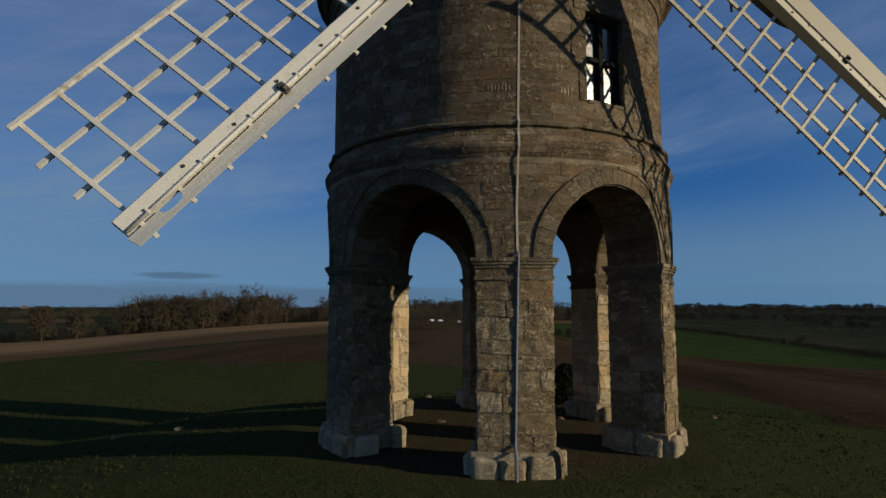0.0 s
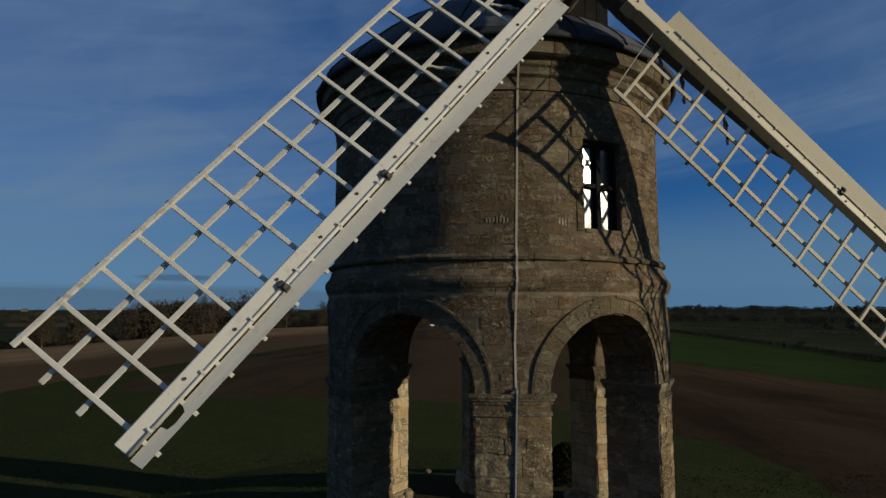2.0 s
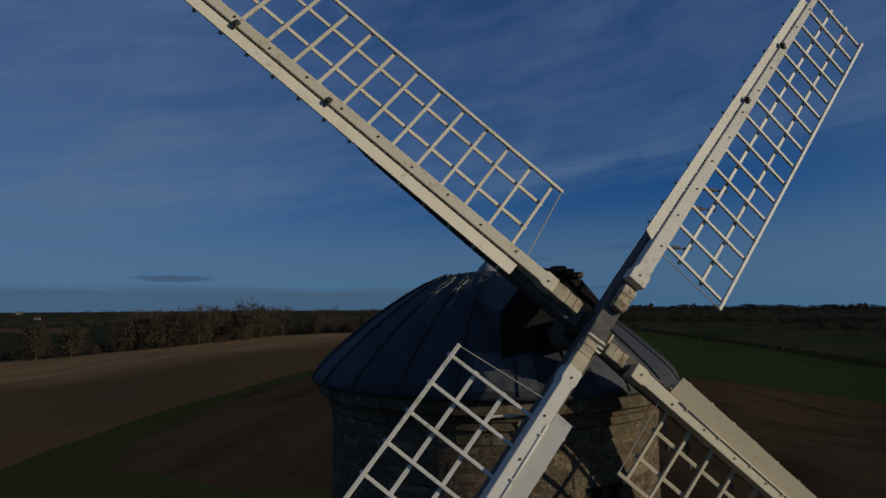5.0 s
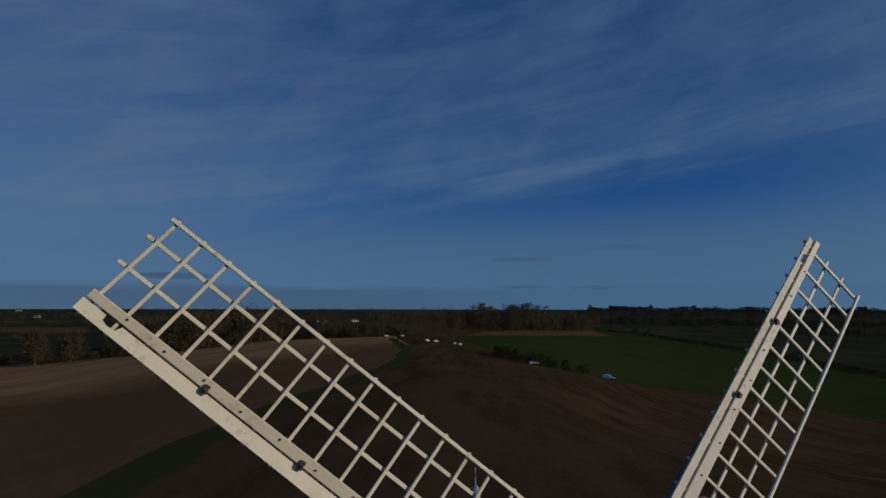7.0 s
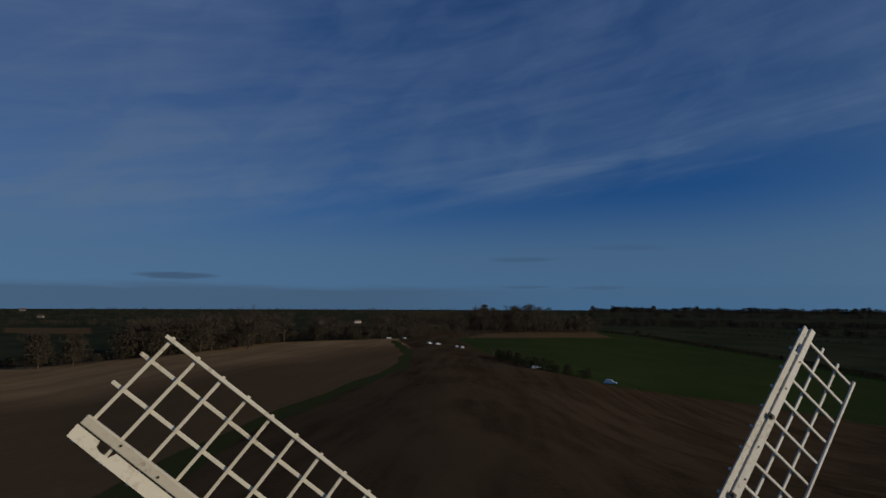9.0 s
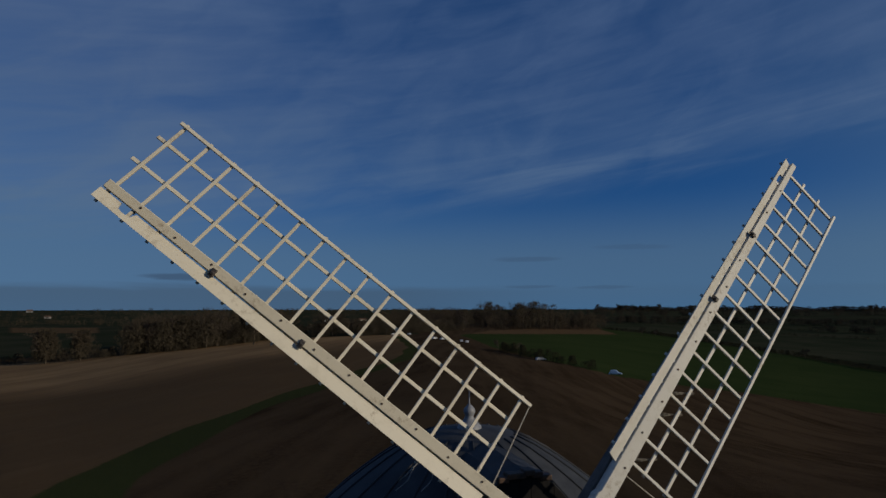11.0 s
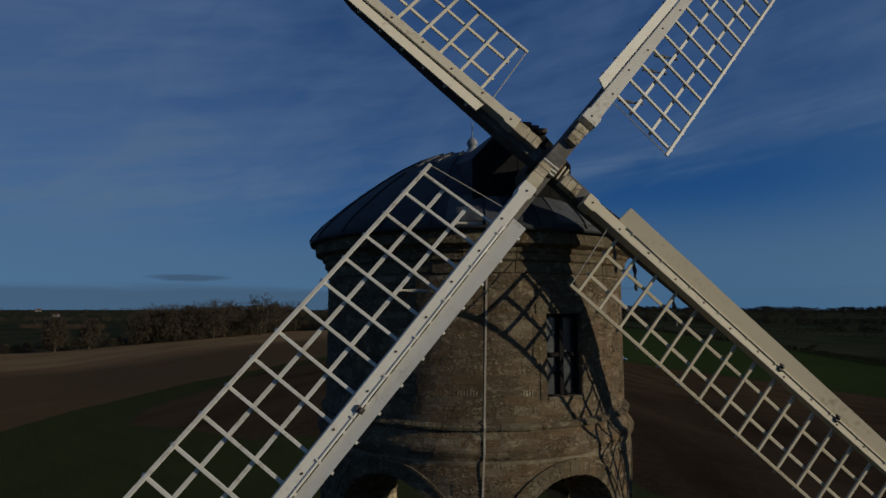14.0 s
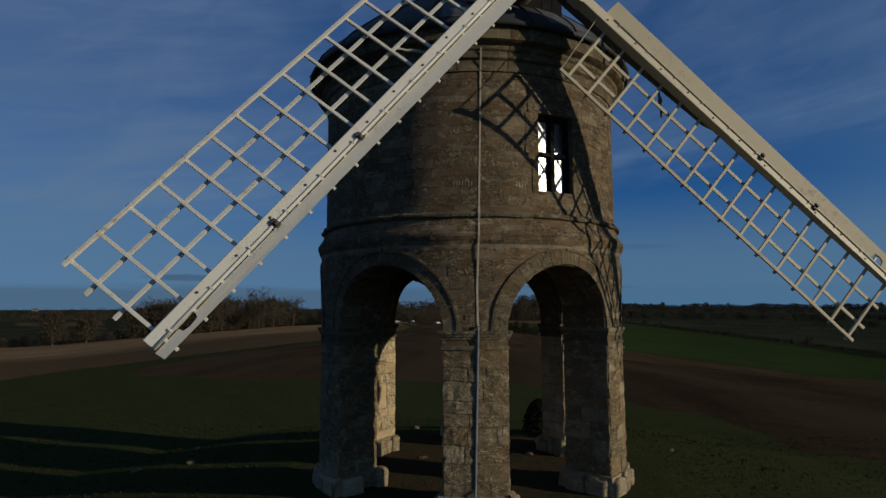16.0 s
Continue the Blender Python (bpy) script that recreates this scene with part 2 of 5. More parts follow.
def worn_paint_material():
    m = Mat("flaking_paint_on_timber", 0.7)
    flake, blot, grain = m.noise(13, 6, 0.7, 0.8), m.noise(2.0, 5, 0.65), m.noise(30, 4)
    wood = m.mix(grain, (0.085, 0.06, 0.035), (0.17, 0.12, 0.07))
    coat = m.mix(m.spread(blot, 0.35, 0.65), (0.44, 0.39, 0.28), (0.27, 0.22, 0.14))
    peeled = m.spread(m.math("ADD", m.math("MULTIPLY", flake, 0.6), m.math("MULTIPLY", blot, 0.4)), 0.53, 0.60)
    return m.colour(m.mix(peeled, coat, wood)).bump(m.math("SUBTRACT", m.math("MULTIPLY", grain, 0.3), peeled), 0.01, 0.6).m


WORN = worn_paint_material()


def plain_material(name, a, b, scale, rough, metal=0.0, bump=0.004):
    m = Mat(name, rough, metal)
    n, fine = m.noise(scale, 5, 0.65, 0.3), m.noise(scale * 9, 4, 0.6)
    m.colour(m.mix(m.spread(n, 0.35, 0.68), a, b))
    return m.bump(m.math("ADD", n, m.math("MULTIPLY", fine, 0.3)), bump, 0.7).m


def lead_material():
    m = Mat("lead_sheet", 0.7, 0.0)
    n, fine, drip = m.noise(1.3, 5, 0.65, 0.6), m.noise(17, 4), m.noise(4.5, 6, 0.75, 0.5)
    c = m.mix(m.spread(n, 0.35, 0.7), (0.022, 0.025, 0.030), (0.046, 0.050, 0.057))
    c = m.mix(m.math("MULTIPLY", m.own(), 0.3), c, (0.058, 0.064, 0.074))
    c = m.mix(m.math("MULTIPLY", m.spread(drip, 0.62, 0.75), 0.3), c, (0.10, 0.104, 0.105))
    m.b.inputs["Specular IOR Level"].default_value = 0.25
    return m.colour(c).bump(m.math("ADD", n, m.math("MULTIPLY", fine, 0.25)), 0.02, 0.6).m


LEAD = lead_material()
DARK_LEAD = plain_material("dark_lead_roll", (0.015, 0.017, 0.021), (0.028, 0.031, 0.037), 3, 0.7, 0.0, 0.006)
PALE_LEAD = plain_material("pale_lead_flashing", (0.042, 0.046, 0.052), (0.088, 0.092, 0.10), 2.5, 0.65, 0.0, 0.012)
FINIAL = plain_material("grey_lead_finial", (0.15, 0.16, 0.18), (0.25, 0.26, 0.28), 6, 0.5)
DROPPING = plain_material("grey_droppings", (0.12, 0.12, 0.115), (0.26, 0.26, 0.25), 9, 0.9)
IRON = plain_material("rusty_iron", (0.035, 0.032, 0.03), (0.10, 0.06, 0.04), 9, 0.6, 0.5)
GREY_IRON = plain_material("grey_painted_iron", (0.035, 0.033, 0.032), (0.07, 0.06, 0.055), 12, 0.6, 0.2)
# dark timber, blackened further to hold the shade on the hood's front
DARK_SHADE_WOOD = plain_material("dark_boards_with_shade", (0.011, 0.011, 0.012), (0.020, 0.019, 0.018), 5, 0.95, 0.0, 0.01)
ROPE = plain_material("grey_rope", (0.30, 0.28, 0.24), (0.45, 0.42, 0.36), 30, 0.9)
PIPE = plain_material("grey_conductor_sleeve", (0.10, 0.115, 0.145), (0.16, 0.175, 0.20), 8, 0.6)
TAPE = plain_material("pale_copper_tape", (0.34, 0.30, 0.245), (0.46, 0.41, 0.33), 8, 0.7)
GREY_OAK = plain_material("dark_grey_painted_timber", (0.060, 0.058, 0.056), (0.115, 0.108, 0.098), 4, 0.8, 0.0, 0.008)
RAG = plain_material("dark_cord_rags", (0.03, 0.027, 0.024), (0.20, 0.18, 0.15), 16, 0.9)
OAK = plain_material("grey_oak_beam", (0.085, 0.07, 0.052), (0.15, 0.125, 0.095), 7, 0.75, 0.0, 0.01)
BARK = plain_material("winter_bark", (0.055, 0.045, 0.035), (0.10, 0.08, 0.06), 3, 0.95)
TWIG = plain_material("bare_twigs", (0.036, 0.029, 0.021), (0.065, 0.051, 0.036), 0.8, 0.95)
BRUSH = plain_material("brown_winter_scrub", (0.026, 0.022, 0.015), (0.056, 0.045, 0.030), 0.5, 0.95)
HEDGE = plain_material("dark_hedge_leaves", (0.011, 0.013, 0.007), (0.027, 0.026, 0.014), 0.7, 0.95)


def glass_material():
    m = Mat("old_window_glass", 0.22, 0.0)
    m.colour((0.03, 0.035, 0.04))
    m.b.inputs["Specular IOR Level"].default_value = 1.0
    m.b.inputs["Coat Weight"].default_value, m.b.inputs["Coat Roughness"].default_value = 1.0, 0.12
    return m.bump(m.noise(5, 2), 0.01, 0.5).m


GLASS = glass_material()


# ---- builders ----
def mesh_of(name, bm, material):
    me = bpy.data.meshes.new(name)
    bm.to_mesh(me)
    bm.free()
    for mat in material if isinstance(material, (list, tuple)) else (material,):
        me.materials.append(mat)
    return me


def part(name, bm, material, parent, label="", smooth=False):
    ob = new(name, mesh_of(name, bm, material))
    ob.parent = parent
    if smooth:
        for p in ob.data.polygons:
            p.use_smooth = True
    return tagged(ob, label)


def raw(name, verts, faces, material, parent=None, label="", smooth=False):
    me = bpy.data.meshes.new(name)
    me.from_pydata([tuple(v) for v in verts], [], faces)
    me.materials.append(material)
    me.update()
    ob = new(name, me)
    ob.parent = parent
    if smooth:
        me.polygons.foreach_set("use_smooth", [True] * len(me.polygons))
    return tagged(ob, label)


def box(bm, m, size, bevel=0.0):
    got = bmesh.ops.create_cube(bm, size=1.0, matrix=m @ Matrix.Diagonal((*size, 1)))
    if bevel:
        edges = list({e for v in got["verts"] for e in v.link_edges})
        bmesh.ops.bevel(bm, geom=edges, offset=bevel, segments=2, affect="EDGES", profile=0.5)


def beam(bm, a, b, across, wide, deep, bevel=0.0):
    """A bar from a to b; wide runs along across, deep at right angles to it."""
    a, b, across = Vector(a), Vector(b), Vector(across)
    z = (b - a).normalized()
    x = (across - z * across.dot(z)).normalized()
    y = z.cross(x)
    m = Matrix((x, y, z)).transposed().to_4x4()
    m.translation = (a + b) / 2
    box(bm, m, (wide, deep, (b - a).length), bevel)


def lathe(bm, profile, steps=72, start=0.0, end=360.0):
    """Turns (radius, z) pairs round the z axis."""
    whole = abs(end - start - 360) < 1e-6
    n = steps if whole else steps + 1
    rings = []
    for r, z in profile:
        ring = []
        for k in range(n):
            a = radians(start + (end - start) * k / steps)
            ring.append(bm.verts.new((r * math.sin(a), -r * math.cos(a), z)))
        rings.append(ring)
    for lo, hi in zip(rings, rings[1:]):
        for k in range(steps):
            j = (k + 1) % n
            bm.faces.new((lo[k], lo[j], hi[j], hi[k]))
    return rings


def on_wall(phi, z, r):
    """A place on the tower: degrees round from -y towards +x, height, radius."""
    a = radians(phi)
    return Vector((r * math.sin(a), -r * math.cos(a), z))


def tube(bm, points, radius, sides=6):
    pts = [Vector(p) for p in points]
    rings = []
    for k, p in enumerate(pts):
        z = (pts[min(k + 1, len(pts) - 1)] - pts[max(k - 1, 0)]).normalized()
        x = z.orthogonal().normalized() if k == 0 else (x - z * x.dot(z)).normalized()
        y = z.cross(x)
        r = radius[k] if isinstance(radius, (list, tuple)) else radius
        rings.append([bm.verts.new(p + (x * math.cos(2 * math.pi * s / sides) + y * math.sin(2 * math.pi * s / sides)) * r) for s in range(sides)])
    for a, b in zip(rings, rings[1:]):
        for s in range(sides):
            bm.faces.new((a[s], a[(s + 1) % sides], b[(s + 1) % sides], b[s]))
    bm.faces.new(rings[0][::-1])
    bm.faces.new(rings[-1])


def slab(bm, rings, bevel=0.0):
    """A closed bar through rings of corners."""
    vs = [[bm.verts.new(p) for p in ring] for ring in rings]
    n = len(vs[0])
    for a, b in zip(vs, vs[1:]):
        for k in range(n):
            bm.faces.new((a[k], a[(k + 1) % n], b[(k + 1) % n], b[k]))
    bm.faces.new(vs[0]); bm.faces.new(vs[-1])
    bmesh.ops.recalc_face_normals(bm, faces=bm.faces)
    if bevel:
        bmesh.ops.bevel(bm, geom=bm.edges[:], offset=bevel, segments=1, affect="EDGES")


# ---- the lie of the land: a hill that falls away from the mill, steeply to the right ----
LAND_TH = (-180, -70, -42, -30, -17, -6, 5, 16.7, 31.7, 60, 180)
LAND_DROP = (8, 12, 14, 9, 6, 4.5, 9, 19, 27, 22, 8)
KERNEL = np.hanning(15) / np.hanning(15).sum()
LAND_FINE = np.arange(-200, 201)
LAND_SMOOTH = np.convolve(np.interp((LAND_FINE + 180) % 360 - 180, LAND_TH, LAND_DROP), KERNEL, "same")
LAND_R = (0, 11, 25, 60, 110, 176, 300, 438, 900, 2500, 4900)
LAND_PART = (0, 0, 0.012, 0.085, 0.36, 0.66, 1, 1.3, 1.38, 0.7, -0.1)
LAND_FAR = np.arange(0.0, 4951.0)
LAND_SHARE = np.interp(LAND_FAR, LAND_R, LAND_PART)
LAND_SHARE[26:-25] = np.convolve(LAND_SHARE, np.hanning(51) / np.hanning(51).sum(), "same")[26:-25]


def land(x, y):
    x, y = np.asarray(x, float), np.asarray(y, float)
    r, th = np.hypot(x, y), np.degrees(np.arctan2(x, y))
    mound = np.interp(r, (0, 4.3, 8, 11), (0, 0, -0.4, -0.9))
    return mound - np.interp(th, LAND_FINE, LAND_SMOOTH) * np.interp(r, LAND_FAR, LAND_SHARE)


def land_at(x, y):
    return float(land(x, y))


def inside(x, y, ring):
    hit = np.zeros(np.shape(x), bool)
    for (x0, y0), (x1, y1) in zip(ring, ring[1:] + ring[:1]):
        cross = (np.asarray(y0) > y) != (y1 > y)
        hit ^= cross & (x < (x1 - x0) * (y - y0) / ((y1 - y0) or 1e-9) + x0)
    return hit


def from_line(x, y, line):
    best = np.full(np.shape(x), 1e9)
    for (x0, y0), (x1, y1) in zip(line, line[1:]):
        k = np.clip(((x - x0) * (x1 - x0) + (y - y0) * (y1 - y0)) / ((x1 - x0) ** 2 + (y1 - y0) ** 2), 0, 1)
        best = np.minimum(best, np.hypot(x - x0 - k * (x1 - x0), y - y0 - k * (y1 - y0)))
    return best


TRACK = [(-75, 430), (-43, 288), (-34, 205), (-37, 165), (-40, 111), (-41, 91), (-40, 68), (-36, 39), (-30, 22), (-18, 5)]
GREEN = [(-17, 403), (-4, 321), (19, 251), (45, 225), (104, 241), (139, 216), (330, 120), (420, 250), (295, 465), (283, 587), (252, 723), (216, 869), (160, 916), (0, 606), (-32, 472)]
BEYOND = [(160, 916), (216, 869), (252, 723), (283, 587), (295, 465), (420, 250), (900, 300), (1500, 1400), (900, 1500), (330, 1560), (160, 1200)]
SUNLIT_STUBBLE_NEAR = [(-46, 330), (-59, 235), (-80, 215), (-85, 136), (-113, 117), (-220, 90), (-420, 160)]
SUNLIT_STUBBLE = SUNLIT_STUBBLE_NEAR + [(-301, 300), (-229, 318), (-190, 335), (-172, 448), (-77, 465), (-70, 425)]
MID_FIELD = TRACK[:9] + [(-45, -20), (-220, -40), (-420, 160), (-301, 300), (-229, 318), (-190, 335), (-172, 448), (-77, 465)]
MOUND_TH = (-180, -110, -60, -45, -38, -33, -24, 0, 26, 37, 48, 60, 120, 180)      # where the grass of the mound ends
MOUND_R = (20, 24, 40, 44, 37, 30, 27, 23, 18.5, 16, 14, 13, 15, 20)

RISE_FIELD = [(-24, 500), (-10, 606), (38, 725), (95, 800), (150, 905), (150, 760), (94, 680), (40, 590)]
FAR_FIELD = [(-668, 741), (-502, 691), (-623, 860), (-815, 906)]
MEADOW = [(-361, 397), (-327, 388), (-369, 456), (-472, 587), (-556, 616)]
LANE_MEADOW = [(-100, 537), (-72, 529), (-93, 717), (-127, 686)]


def build_ground():
    rs = [0.0]
    while rs[-1] < 4950:
        rs.append(rs[-1] + max(0.16, 0.021 * rs[-1]))
    rs = np.array(rs[1:])
    na = 720
    th = np.linspace(-math.pi, math.pi, na, endpoint=False)
    # finer spacing ahead
    th = th - 0.55 * np.sin(th)
    x, y = np.outer(rs, np.sin(th)), np.outer(rs, np.cos(th))
    z = land(x, y)
    rr = np.hypot(x, y)
    wob = np.sin(x * 0.9 + np.sin(y * 0.7) * 1.3) * np.sin(y * 1.1 + x * 0.3)
    z = z + wob * 0.03 * np.clip((rr - 4.5) / 4, 0, 1)
    verts = [(0.0, 0.0, 0.0)] + list(zip(x.ravel().tolist(), y.ravel().tolist(), z.ravel().tolist()))
    n = len(rs)
    k, a = np.meshgrid(np.arange(n - 1), np.arange(na), indexing="ij")
    b = (a + 1) % na
    quads = np.stack([1 + k * na + a, 1 + (k + 1) * na + a, 1 + (k + 1) * na + b, 1 + k * na + b], -1).reshape(-1, 4)[:, ::-1]
    faces = quads.tolist() + [(0, 1 + (c + 1) % na, 1 + c) for c in range(na)]
    ground = raw("ground", verts, faces, GROUND, smooth=True)
    px, py = np.r_[0, x.ravel()], np.r_[0, y.ravel()]
    r = np.hypot(px, py)
    ang = np.arctan2(px, py)
    edge = np.interp(np.degrees(ang), MOUND_TH, MOUND_R) * (1 + 0.03 * np.sin(ang * 11) + 0.02 * np.sin(ang * 23))
    grass = np.clip((edge - r) / 1.2, 0, 1)
    lane = from_line(px, py, TRACK)
    grass = np.maximum(grass, np.clip((3.6 + 0.7 * np.sin(py * 0.13) + 3 * np.clip((60 - py) / 50, 0, 1) - lane) / 1.5, 0, 1))
    tan = inside(px, py, RISE_FIELD) | inside(px, py, FAR_FIELD)
    green = np.where((inside(px, py, GREEN) & ~tan) | inside(px, py, LANE_MEADOW), 1.0, 0.0)
    wild = (r > 470) & (ang < radians(-8)) & ~tan
    beyond = np.where(inside(px, py, BEYOND) | inside(px, py, MEADOW) | (r > 1500) | wild, 1.0, 0.0)
    # tan grows towards the wood edge: low sun on the crest painted as colour
    tan_and_sun = np.maximum(np.where(inside(px, py, SUNLIT_STUBBLE), np.clip(0.15 + from_line(px, py, SUNLIT_STUBBLE_NEAR) / 75, 0, 1), 0.0), np.where(tan, 0.28, 0.0))
    # the field between the lane and the sunlit crest is paler than the plough beyond the lane
    mid = inside(px, py, MID_FIELD)
    tan_and_sun = np.maximum(tan_and_sun, np.where(mid, 0.30, 0.0))
    bare = np.clip((3.9 - r) / 0.6, 0, 1)
    for angle in (0, 1):
        ring = np.abs(r - (7.0 + 2.6 * angle) - 0.25 * np.sin(ang * 5 + angle))
        bare = np.maximum(bare, 0.45 * np.clip(1 - ring / 0.22, 0, 1) * (np.sin(ang * 2.3 + 2 * angle) > -0.3))
    for name, v in (("grass", grass), ("green", green), ("beyond", beyond), ("tan_and_sun", tan_and_sun), ("bare", bare)):
        at = ground.data.attributes.new(name, "FLOAT", "POINT")
        at.data.foreach_set("value", np.asarray(v, np.float32))
    tagged(ground, "grassy mound among ploughed brown fields and green pasture", "ground", kind="structure")


def ground_material():
    m = Mat("fields", 0.97)
    m.b.inputs["Specular IOR Level"].default_value = 0.0
    clod, fine, broad = m.noise(1.6, 6, 0.7, 0.3), m.noise(14, 5, 0.7), m.noise(0.02, 5, 0.6, 0.5)
    furrow = m.noise(1.0, 5, 0.6, 0.15, (0.30, 0.012, 1.0))
    soil = m.mix(m.spread(clod, 0.3, 0.7), (0.026, 0.0175, 0.0105), (0.058, 0.039, 0.023))
    soil = m.mix(m.math("MULTIPLY", m.spread(furrow, 0.42, 0.62), 0.75), soil, (0.025, 0.0165, 0.0100))
    lands = m.noise(1.0, 4, 0.55, 0.2, (0.11, 0.005, 1.0))
    soil = m.mix(m.math("MULTIPLY", m.spread(lands, 0.44, 0.60), 0.75), soil, (0.064, 0.044, 0.026))
    soil = m.mix(m.math("MULTIPLY", m.spread(broad, 0.4, 0.65), 0.5), soil, (0.062, 0.043, 0.026))
    # field tan, raised to include the glancing sunlight on the crest
    tan = m.mix(m.spread(broad, 0.35, 0.65), (0.250, 0.160, 0.080), (0.172, 0.109, 0.056))
    tan = m.mix(m.math("MULTIPLY", m.spread(lands, 0.42, 0.60), 0.5), tan, (0.120, 0.077, 0.041))
    tan = m.mix(m.math("MULTIPLY", m.spread(furrow, 0.45, 0.62), 0.4), tan, (0.265, 0.171, 0.088))
    lawn = m.mix(m.spread(fine, 0.3, 0.7), (0.019, 0.0255, 0.010), (0.047, 0.053, 0.020))
    lawn = m.mix(m.math("MULTIPLY", m.spread(clod, 0.5, 0.75), 0.4), lawn, (0.050, 0.046, 0.022))
    crop = m.mix(m.spread(broad, 0.3, 0.7), (0.021, 0.034, 0.0115), (0.030, 0.043, 0.015))
    dull = m.mix(m.spread(m.noise(0.012, 3), 0.4, 0.6), (0.022, 0.028, 0.016), (0.035, 0.037, 0.023))
    dirt = m.mix(m.spread(fine, 0.3, 0.7), (0.030, 0.023, 0.015), (0.066, 0.051, 0.033))
    c = m.mix(m.attribute("tan_and_sun"), soil, tan)
    c = m.mix(m.attribute("beyond"), c, dull)
    c = m.mix(m.attribute("green"), c, crop)
    ragged = m.math("ADD", m.attribute("grass"), m.math("MULTIPLY", m.math("SUBTRACT", clod, 0.5), 0.8))
    c = m.mix(m.spread(ragged, 0.35, 0.65), c, lawn)
    c = m.mix(m.math("MULTIPLY", m.attribute("bare"), m.spread(clod, 0.25, 0.55)), c, dirt)
    return m.colour(c).bump(m.math("ADD", clod, m.math("MULTIPLY", fine, 0.5)), 0.12, 0.8).m


GROUND = ground_material()
build_ground()

# ---- the windmill ----
R_OUT, R_IN, R_DRUM = 3.47, 2.5, 3.37
PIER_AT, PIER_HALF, SPRING, RISE = 4.8, 9.6, 3.22, 1.24      # degrees, degrees, metres, metres
PIERS = [PIER_AT + 60 * k for k in range(6)]
ARCH_HALF = 30 - PIER_HALF
BITE = 3.2          # degrees of the broken inner corner of one pier

mill = tagged(new("windmill"), "stone tower windmill on six arches with white lattice sails", "windmill")


def wall_strip(bm, cols):
    """A closed wall from columns of four places: outer low, outer high, inner high, inner low."""
    vs = [[bm.verts.new(p) for p in c] for c in cols]
    for a, b in zip(vs, vs[1:]):
        for k in range(4):
            bm.faces.new((a[k], b[k], b[(k + 1) % 4], a[(k + 1) % 4]))
    return vs


def arch_low(off):
    """The height of the arch's underside at so many degrees from its middle."""
    return SPRING + RISE * math.sqrt(max(0.0, 1 - (off / ARCH_HALF) ** 2))


def build_arcade():
    bm = bmesh.new()
    cols = []
    for k in range(6):
        mid = PIERS[k] + 30
        offs = [-30 + PIER_HALF * j / 3 for j in range(3)]
        offs += [-ARCH_HALF * math.cos(math.pi * j / 28) for j in range(29)]
        offs += [ARCH_HALF + PIER_HALF * j / 3 for j in range(1, 3)]
        for o in offs:
            low = arch_low(o) if abs(o) < ARCH_HALF - 1e-6 else SPRING
            cols.append([on_wall(mid + o, low, R_OUT - 0.004), on_wall(mid + o, 5.0, R_OUT - 0.004), on_wall(mid + o, 5.0, R_IN), on_wall(mid + o, low, R_IN)])
    cols.append(cols[0])
    wall_strip(bm, cols)
    bmesh.ops.remove_doubles(bm, verts=bm.verts, dist=1e-4)
    return part("arcade_wall", bm, MORTAR, mill, "weathered limestone wall above round arches")


